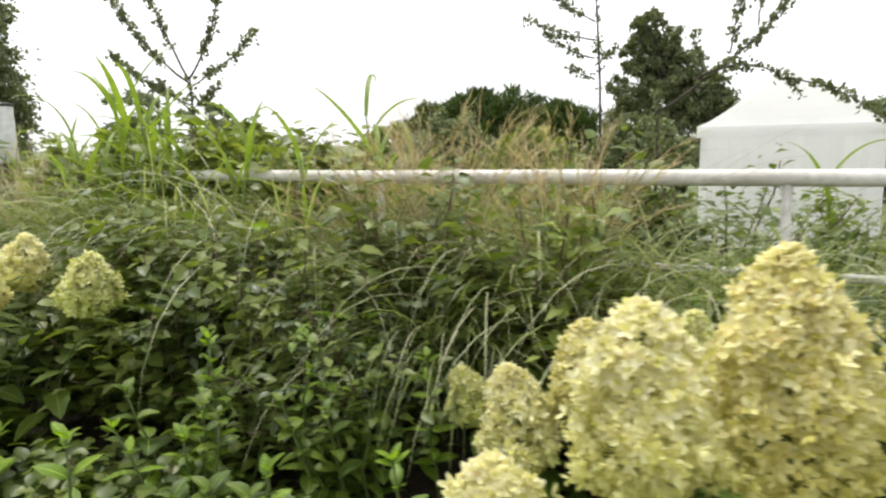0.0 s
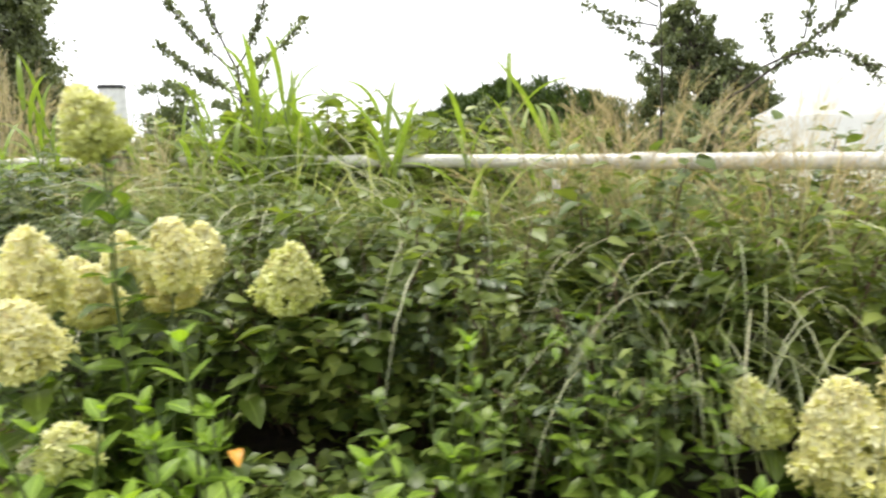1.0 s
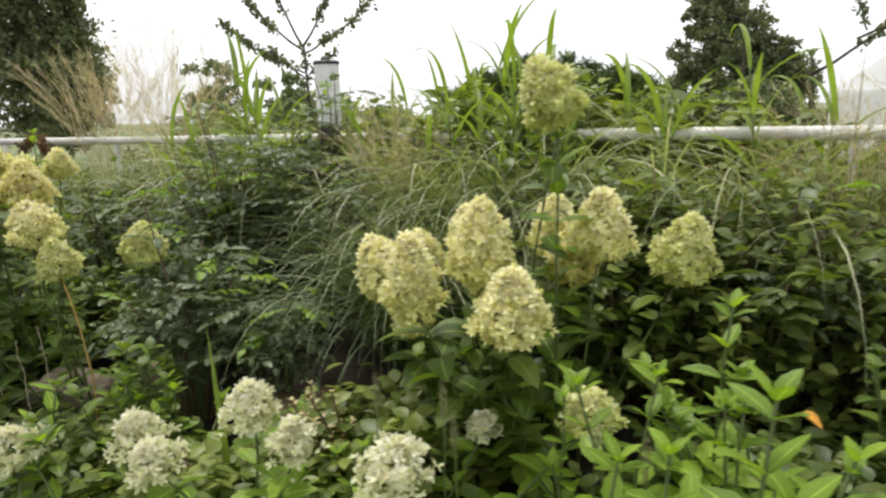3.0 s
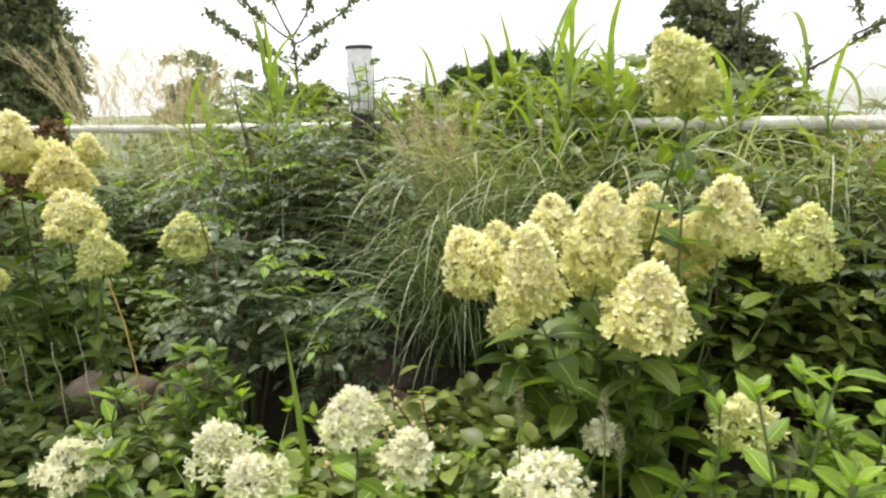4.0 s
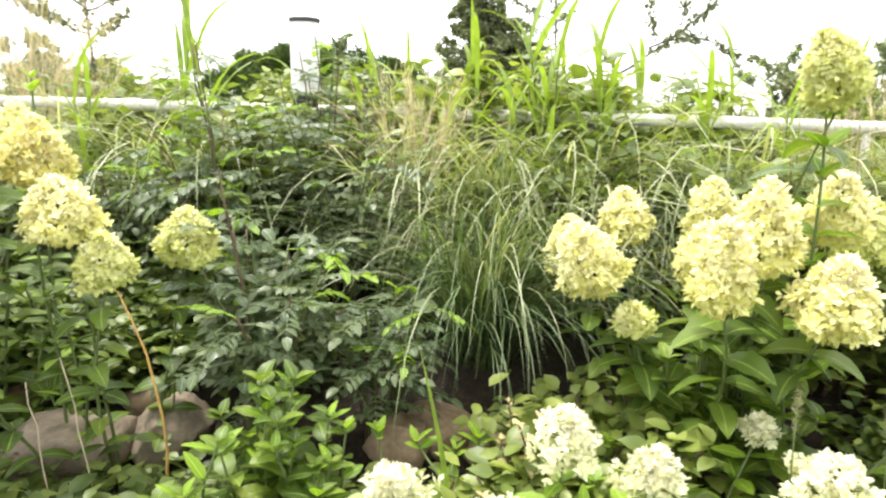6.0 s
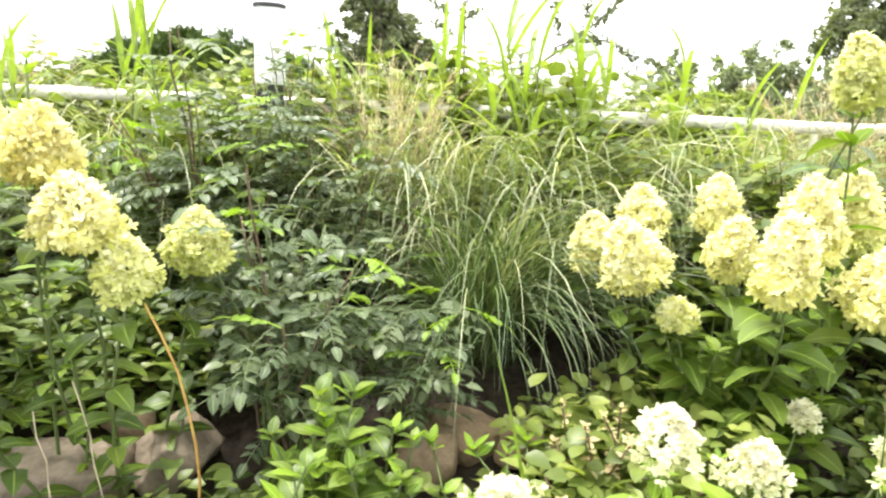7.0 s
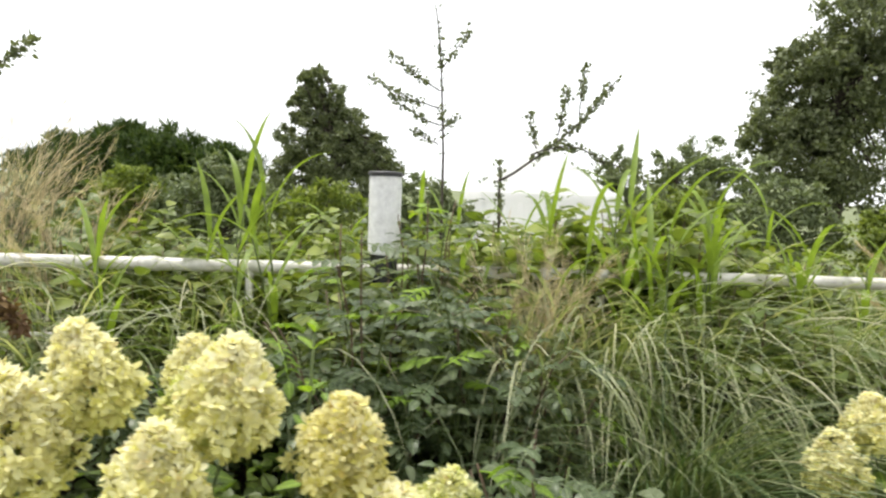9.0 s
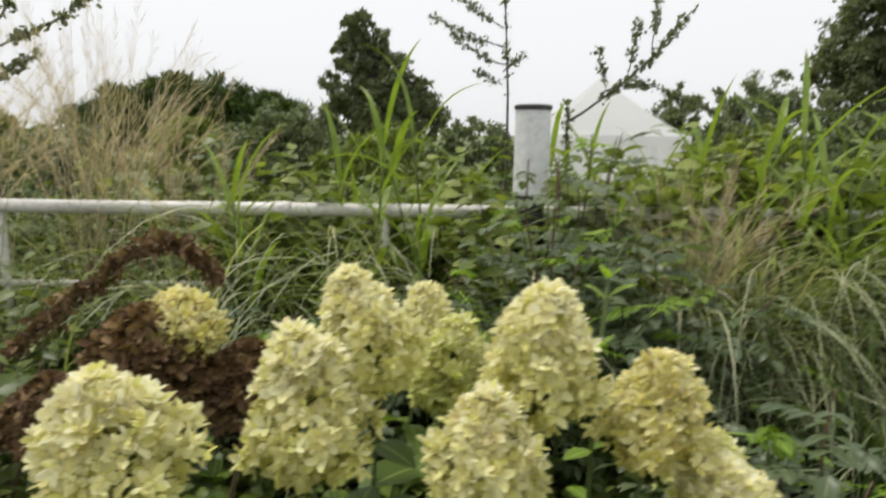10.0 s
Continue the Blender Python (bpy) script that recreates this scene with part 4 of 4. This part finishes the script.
# ---- edging stones ----
def boulder(at, size, turn, mat):
    bm = bmesh.new()
    bmesh.ops.create_icosphere(bm, subdivisions=4, radius=0.5)
    o = rng.uniform(0, 40)
    cuts = [(Vector(unit(rng.normal(0, 1, 3))), rng.uniform(0.27, 0.42)) for k in range(16)] + [(Vector((0, 0, 1)), 0.36), (Vector((0, 0, -1)), 0.4)]
    for v in bm.verts:
        n = v.co.normalized()
        p = v.co * (1 + 0.25 * noise.noise(n * 1.3 + Vector((o, 0, 0))))
        for c, d in cuts:
            over = p.dot(c) - d
            if over > 0:
                p = p - c * over * 0.97
        p = p * (1 + 0.07 * noise.noise(n * 6 + Vector((0, o, 0))) + 0.04 * noise.noise(n * 17 + Vector((0, 0, o))))
        v.co = Vector((p.x * size[0] / 0.84, p.y * size[1] / 0.8, p.z * size[2] / 0.74))
    me = bpy.data.meshes.new("stone")
    bm.to_mesh(me)
    bm.free()
    me.materials.append(mat)
    me.polygons.foreach_set("use_smooth", np.ones(len(me.polygons), dtype=bool))
    ob = new("stone", me)
    ob.matrix_basis = pose(*at, rng.uniform(-8, 8), rng.uniform(-8, 8), turn)
    tagged(ob, "rough tan field stone half sunk in the bed edging", "stone", "edging stones")


for x, y, z, w, d, h, turn, mat in ((-2.456, 0.921, 0.535, 0.168, 0.135, 0.133, 20, STONE), (-2.370, 1.016, 0.535, 0.220, 0.176, 0.110, -6, STONE), (-2.198, 0.967, 0.535, 0.174, 0.139, 0.123, 10, STONE), (-3.212, 0.747, 0.535, 0.327, 0.262, 0.128, -4, STONE_GREY),
                                    (-3.045, 0.845, 0.535, 0.244, 0.195, 0.158, 18, STONE_GREY), (-3.191, 0.990, 0.535, 0.144, 0.115, 0.104, 0, STONE),
                                    (-3.62, 1.0, 0.48, 0.22, 0.18, 0.13, 8, STONE), (-1.88, 1.2, 0.5, 0.2, 0.17, 0.12, 12, STONE_GREY)):
    boulder((x, y, z - 0.025), (w * 0.92, d, h), turn, mat)


# ---- dry stalks, foxtails, single blades ----
def stalk(root, tip, sag, r, mat, label, name="dry_stalk"):
    x, y = root
    z = ground_height(x, y) - 0.02
    b = Build()
    tube(b, curve((0, 0, 0), (tip[0] - x, tip[1] - y, tip[2] - z), sag, 9, 0.002), np.linspace(r, r * 0.6, 9), 6)
    ob = new(name, b.mesh(name, mat))
    ob.location = (x, y, z)
    tagged(ob, label, "stalk", "dry stalks")


stalk((-2.9, 0.59), (-2.969, 0.599, 0.958), (0.05, 0, 0.02), 0.0035, STEM_OCHRE, "bent ochre dry flower stalk")
for x, y, tx, ty, tz in ((-3.03, 0.56, -3.094, 0.57, 0.813), (-3.13, 0.53, -3.144, 0.529, 0.77), (-3.24, 0.5, -3.388, 0.572, 0.751), (-3.34, 0.51, -3.46, 0.528, 0.767), (-3.44, 0.57, -3.541, 0.593, 0.701)):
    stalk((x, y), (tx, ty, tz), (0.01, 0, 0.01), 0.002, STRAW, "thin bleached dry stalk")


def foxtail(root, tip, length=0.075):
    x, y = root
    z = ground_height(x, y) - 0.02
    plant = thing("foxtail_grass", (x, y, z), "foxtail grass with a bristly brownish seed spike", "grass", "foxtails")
    b = Build()
    top = np.array((tip[0] - x, tip[1] - y, tip[2] - z))
    pts = curve((0, 0, 0), top, (0, 0, 0.02), 9, 0.001)
    tube(b, pts, [0.0014] * 9, 5)
    part("stalk", b.mesh("stalk", STEM_GREEN), plant)
    c = Build()
    d = unit(pts[-1] - pts[-2])
    for i in range(170):
        s, q = rng.uniform(0, 1), rng.uniform(0, 6.28)
        scatter_leaf(c, NEEDLE, top + d * (s - 0.6) * length, d * 0.9 + np.array((math.cos(q), math.sin(q), 0)), 0.015 * (1 - 0.45 * abs(2 * s - 0.8)), rng.uniform(0, 3), 0.5)
    part("seed_spike", c.mesh("seed_spike", FOXTAIL), plant)


for root, tip in (((-1.71, 0.39), (-1.726, 0.429, 0.929)), ((-1.57, 0.39), (-1.596, 0.439, 0.937)), ((-1.55, 0.42), (-1.567, 0.422, 0.896)), ((-1.37, 0.48), (-1.347, 0.479, 0.909)), ((-1.28, 0.51), (-1.273, 0.487, 0.886))):
    foxtail(root, tip)
sprig = thing("broad_grass_tuft", (-2.23, 0.51, ground_height(-2.23, 0.51)), "single tuft of bright broad grass blades", "grass")
for h, L, rise, droop in ((2.6, 0.58, 1.42, 0.25), (2.9, 0.42, 1.3, 2.1), (3.3, 0.36, 1.25, 2.4), (0.3, 0.3, 1.35, 0.8)):
    b = Build()
    blade(b, (rng.normal(0, 0.01), rng.normal(0, 0.01), 0), h, L, 0.02, rise, droop, 12, 0.3)
    part("blade", b.mesh("blade", BLADE_BROAD), sprig)


# ---- dead flowers and a dry branch ----
dead = thing("dead_hydrangea", (-3.94, 0.91, ground_height(-3.94, 0.91)), "dead brown hydrangea with dried flower heads", "shrub")
for x, y, z, w, h in ((-3.862, 0.833, 1.233, 0.183, 0.14), (-3.73, 0.874, 1.169, 0.155, 0.124), (-4.046, 0.88, 1.109, 0.147, 0.126)):
    foot = flower_head(dead, (x - dead.location.x, y - dead.location.y, z - dead.location.z), w, h, (0.1, 0), BROWN_DRY, 2.2, 0.013, 0.8, "crumpled brown dried flower head")
    b = Build()
    tube(b, curve((0, 0, 0), foot, (0.02, 0, 0), 6, 0.003), [0.004] * 6, 6)
    part("stem", b.mesh("stem", STEM_BROWN), dead)
flower_head(dead, (0.12, -0.06, 1.27 - dead.location.z), 0.12, 0.1, (0, 0), PETAL_GOLD, 2.2, 0.013, 0.8, "faded golden flower head")
SPIKE = [(-4.353, 0.957, 0.575), (-4.264, 1.043, 0.96), (-4.273, 1.107, 1.106), (-4.17, 1.108, 1.195), (-4.079, 1.108, 1.271), (-3.985, 1.104, 1.34), (-3.91, 1.103, 1.349), (-3.846, 1.097, 1.284)]
twig = thing("dry_spike", (-4.36, 0.96, ground_height(-4.36, 0.96)), "arching dark brown dried seed spike", "stalk")
b = Build()
knots = np.array(SPIKE) - np.array(twig.location)
pts = np.concatenate([curve(p, q, (0, 0, 0.006), 5)[:-1] for p, q in zip(knots, knots[1:])] + [knots[-1:]])
tube(b, pts, np.linspace(0.006, 0.002, len(pts)), 6)
part("stalk", b.mesh("stalk", STEM_BROWN), twig)
b = Build()
for i in range(900):
    p, d = along(pts, rng.uniform(0.3, 1))
    scatter_leaf(b, SMALL, p + rng.normal(0, 0.008, 3), rng.normal(0, 1, 3) + d * 0.6, rng.uniform(0.014, 0.03), rng.uniform(0, 3))
tagged(part("seed_spike", b.mesh("seed_spike", BROWN_DRY), twig), kind="stuff")


# ---- trees and the tent beyond the fence ----
def crown_leaves(b, centre, radii, clumps, per, size, shape, lift=0.0, shell=0.55):
    c = np.asarray(centre, float)
    for i in range(clumps):
        d = unit(rng.normal(0, 1, 3))
        k = c + d * radii * rng.uniform(shell, 1.0) * (1 + 0.2 * noise.noise(tuple(d * 2.0)))
        r = rng.uniform(0.09, 0.24) * float(np.mean(radii))
        for j in range(per):
            p = k + rng.normal(0, 1, 3) * r * (0.5, 0.5, 0.4)
            scatter_leaf(b, shape, p, rng.normal(0, 1, 3) + (0, 0, lift), size * rng.uniform(0.6, 1.3), rng.uniform(0, 3))


def tree(name, base, height, radii, label, mat, shape, size, clumps, per, trunk=0.12, crowns=((0, 0, 0, 1),), lift=0.0, group="trees beyond the fence"):
    plant = thing(name, base, label, "tree", group)
    b = Build()
    radii = np.asarray(radii, float)
    tops = [np.array((x, y, height + z - radii[2] * s)) for x, y, z, s in crowns]
    tube(b, curve((0, 0, 0), (0, 0, height * 0.75), (0.06, 0, 0), 7, 0.02), np.linspace(trunk, trunk * 0.35, 7), 9)
    for t in tops:
        for i in range(7):
            tube(b, curve((0, 0, height * rng.uniform(0.3, 0.7)), t + rng.uniform(-0.4, 0.4, 3) * radii * 0.7, (0, 0, -0.08), 6, 0.02), np.linspace(trunk * 0.4, trunk * 0.08, 6), 6)
    part("trunk", b.mesh("trunk", BARK), plant)
    c = Build()
    for t, (x, y, z, s) in zip(tops, crowns):
        crown_leaves(c, t, radii * s, int(clumps * s), per, size, shape, lift)
    tagged(part("crown", c.mesh("crown", mat), plant), kind="stuff")


def sapling(base, limbs, leaf, label):
    """A sparse young tree: bare limbs with short leafy spurs. limbs: (start, end, sag) in the tree's own space."""
    plant = thing("sapling", base, label, "tree", "sparse saplings")
    c = Build()
    for k, (a, e, sag, r) in enumerate(limbs):
        pts = curve(a, e, sag, 10, 0.008)
        b = Build()
        tube(b, pts, np.linspace(r, r * 0.3, 10), 6)
        part("branch" if k else "trunk", b.mesh("branch" if k else "trunk", BARK), plant)
        n = int(44 * np.linalg.norm(np.subtract(e, a))) if k else 46
        for i in range(n):
            p, d = along(pts, rng.uniform(0.25 if k else 0.55, 1))
            for j in range(rng.integers(2, 5)):
                scatter_leaf(c, ROUND, p + rng.normal(0, 0.035, 3), rng.normal(0, 1, 3) + d * 0.5, leaf * rng.uniform(0.75, 1.6), rng.uniform(0, 3))
    tagged(part("leaves", c.mesh("leaves", FOLIAGE_TREE), plant), kind="stuff")


SPARSE = "sparse young tree with thin leafy branches against the sky"
sapling((-9.6, 9.16, -0.75), [((0, 0, 0), (0.023, 0, 3.498), (0.057, 0, 0), 0.05), ((0, 0, 3.384), (-2.294, 0.115, 5.448), (-0.115, 0, -0.138), 0.022), ((0, 0, 3.441), (-1.09, 0, 5.62), (-0.115, 0, 0.057), 0.022),
        ((0, 0, 3.441), (1.09, 0, 5.506), (0.138, 0, -0.138), 0.022), ((0, 0, 2.982), (-2.179, 0, 4.129), (0, 0, -0.115), 0.016), ((0, 0, 3.326), (1.606, 0.115, 4.187), (0, 0, -0.115), 0.018), ((0, 0, 2.868), (-0.803, 0, 3.441), (0, 0, 0), 0.014), ((0, 0, 2.868), (0.803, 0, 3.326), (0, 0, 0), 0.014)], 0.07, SPARSE)
sapling((-2.35, 10.6, -0.75), [((0, 0, 0), (-0.11, 0, 5.28), (0.154, 0, 0), 0.032), ((0, 0, 3.41), (-0.825, 0, 3.85), (0, 0, -0.055), 0.014), ((0, 0, 3.685), (-1.155, 0, 4.125), (0, 0, -0.055), 0.014),
        ((0, 0, 3.96), (-0.88, 0.11, 4.62), (0, 0, -0.055), 0.014), ((0, 0, 3.3), (0.385, 0.11, 3.63), (0, 0, 0), 0.012), ((0, 0, 3.08), (-0.44, 0, 3.3), (0, 0, 0), 0.012), ((0, 0, 4.29), (0.44, 0, 4.95), (0, 0, 0), 0.012)], 0.055, SPARSE)
sapling((-1.42, 10.3, -0.75), [((0, 0, 0), (0.057, 0, 2.85), (0.057, 0, 0), 0.045), ((0.034, 0, 2.508), (1.995, 0.228, 4.275), (0.114, 0, -0.091), 0.022), ((1.026, 0.114, 3.306), (1.14, 0.114, 4.104), (0, 0, 0), 0.012),
        ((1.368, 0.114, 3.648), (1.425, 0.114, 4.446), (0, 0, 0), 0.012), ((0.57, 0, 2.964), (1.938, 0, 2.679), (0.114, 0, 0.285), 0.016), ((0.684, 0.114, 3.078), (0.513, 0.114, 3.648), (0, 0, 0), 0.012), ((1.71, 0, 2.907), (2.964, 0, 2.28), (0, 0, 0.137), 0.012)], 0.06, SPARSE)
tree("broadleaf_tree", (-8.2, 62.0, -0.75), 13.2, (4.5, 3.6, 4.6), "dark dense tree with a pointed crown in the distance", FOLIAGE_TREE, SMALL, 0.36, 130, 80, 0.5,
     ((-2.2, 0, 0, 0.34), (-2.9, 0, -1.6, 0.4), (-0.9, 0, -1.5, 0.42), (0.9, 0.4, -3.4, 0.5), (-3.2, 0, -4.4, 0.55), (2.9, 0.6, -5.4, 0.5), (-0.4, 0, -5.0, 0.7), (4.0, 0, -7.2, 0.5), (-3.6, 0, -7.6, 0.6), (0.6, 0, -7.6, 0.8)))
for x, y, h in ((-34.5, 68.0, 6.6), (-29.8, 67.5, 7.5), (-24.6, 67.0, 7.2), (-20.6, 67.0, 5.9)):
    tree("pine_tree", (x, y, -0.75), h, (4.9, 3.6, 2.6), "dark spreading pine with dense rounded needle tufts", FOLIAGE_PINE, NEEDLE, 0.9, 80, 80, 0.5, ((0, 0, 0, 0.75), (-2.2, 0, -1.5, 0.8), (2.2, 0.3, -1.3, 0.8), (0, 0, -3.4, 1.0)), 0.9)
tree("broadleaf_tree", (-30.9, 16.2, -0.75), 12.0, (4.2, 3.0, 4.0), "large dark tree with a heavy crown", FOLIAGE_TREE, SMALL, 0.28, 170, 70, 0.4, ((-0.6, 0, 0, 0.7), (1.6, -0.4, -2.6, 0.55), (1.2, 0, -5.0, 0.6), (-1.0, 0, -4.0, 0.9), (2.0, 0, -6.8, 0.5)))
tree("broadleaf_tree", (22.3, 35.5, -0.75), 15.2, (4.6, 3.6, 4.2), "large dark tree with a heavy uneven crown", FOLIAGE_TREE, SMALL, 0.32, 170, 70, 0.5, ((1.4, 0, 0, 0.7), (-2.2, 0, -3.2, 0.5), (0.6, 0, -3.0, 0.7), (-3.6, 0, -6.4, 0.5), (1.5, 0, -6.4, 0.9), (-1.8, 0, -8.0, 0.7)))
# Far trees: haze comes only from their paled foliage colour.
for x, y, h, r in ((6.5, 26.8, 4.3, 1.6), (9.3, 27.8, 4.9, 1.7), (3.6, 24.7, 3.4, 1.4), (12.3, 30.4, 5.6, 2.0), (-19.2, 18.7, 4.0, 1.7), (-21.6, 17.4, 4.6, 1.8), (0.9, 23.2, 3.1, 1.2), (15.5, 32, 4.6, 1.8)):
    tree("distant_tree", (x, y, -0.75), h, (r, r * 0.8, r * 0.85), "distant tree with grey-green foliage paled in colour for haze", FOLIAGE_HAZED, SMALL, 0.2, 50, 60, 0.15, ((0, 0, 0, 0.7), (0.6, 0, -r * 0.8, 0.75), (-0.7, 0, -r, 0.75), (0, 0, -r * 1.7, 0.8)))

# Every other hedge bush takes the haze-paled foliage.
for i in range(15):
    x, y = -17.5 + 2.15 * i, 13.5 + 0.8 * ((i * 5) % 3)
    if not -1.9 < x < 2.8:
        tree("hedge_bush", (x, y, -0.75), 2.45 + 0.25 * ((i * 7) % 3), (1.25, 0.8, 0.85), "broad green hedge bush beyond the fence", FOLIAGE_HAZED if i % 2 else FOLIAGE_WEED, SMALL, 0.13, 60, 60, 0.07, ((0, 0, 0, 0.7), (-0.6, 0, -0.4, 0.75), (0.6, 0.1, -0.5, 0.75), (0, 0, -1.1, 0.95)), 0, "hedge bushes")


def canopy_tent(at, half, eave, peak):
    """A pavilion tent with a swept peaked roof and closed canvas walls."""
    tent = thing("canopy_tent", at, "white peaked canopy tent standing beyond the fence", "tent")
    bm = bmesh.new()
    n = 8
    top = bm.verts.new((0, 0, peak))
    rings = []
    spots8 = ((-1, -1), (0, -1), (1, -1), (1, 0), (1, 1), (0, 1), (-1, 1), (-1, 0))
    for i in range(1, n + 1):
        s = i / n
        z = peak + (eave - peak) * (1 - (1 - s) ** 1.25)
        rings.append([bm.verts.new((cx * half * s, cy * half * s, z)) for cx, cy in spots8])
    rings.append([bm.verts.new((v.co.x * 1.005, v.co.y * 1.005, eave - 0.22)) for v in rings[-1]])
    for j in range(8):
        bm.faces.new((top, rings[0][j], rings[0][(j + 1) % 8]))
        for a, c in zip(rings, rings[1:]):
            bm.faces.new((a[j], c[j], c[(j + 1) % 8], a[(j + 1) % 8]))
    me = bpy.data.meshes.new("canopy")
    bm.to_mesh(me)
    bm.free()
    me.materials.append(TENT)
    part("canopy", me, tent)
    for k in range(4):
        bm = bmesh.new()
        w = half * 0.96
        cols = [[bm.verts.new((-w + 2 * w * i / 24, -w + 0.03 * math.sin(i * 1.9), z)) for z in (0.0, eave)] for i in range(25)]
        for p, q in zip(cols, cols[1:]):
            bm.faces.new((p[0], q[0], q[1], p[1]))
        bm.transform(Matrix.Rotation(k * math.pi / 2, 4, "Z"))
        me = bpy.data.meshes.new("canvas_wall")
        bm.to_mesh(me)
        bm.free()
        me.materials.append(TENT)
        part("canvas_wall", me, tent)


canopy_tent((0.45, 15.5, -0.75), 1.6, 2.35, 3.7)


# ---- silvery arching grass leaning over the thicket ----
SILVERY = "loose silvery green grass with long arching blades before the fence"
for x, y, count, length, pale in ((-0.08, 1.95, 120, 0.8, 40), (0.28, 1.97, 130, 0.75, 44), (-0.41, 1.97, 90, 0.85, 34), (-2.33, 1.91, 90, 0.95, 44), (-1.93, 2, 80, 0.95, 40), (-1.58, 2, 80, 0.95, 36), (-1.29, 2, 80, 0.9, 30)):
    grass_clump((x, y), count, length, 0.008, BLADE_GREEN, SILVERY, (1.1, 1.5), (1.4, 2.8), 0.09, pale=pale, name="silver_grass")


# ---- tall leafy weeds beside the lamp ----
for x, y, s in ((-2.47, 2.75, 1.12), (-2.19, 2.8, 1.05)):
    copy_thing(WEEDS, pose(x, y, ground_height(x, y) - 0.03, 0, 0, 140 * x)).scale = (s, s, s)
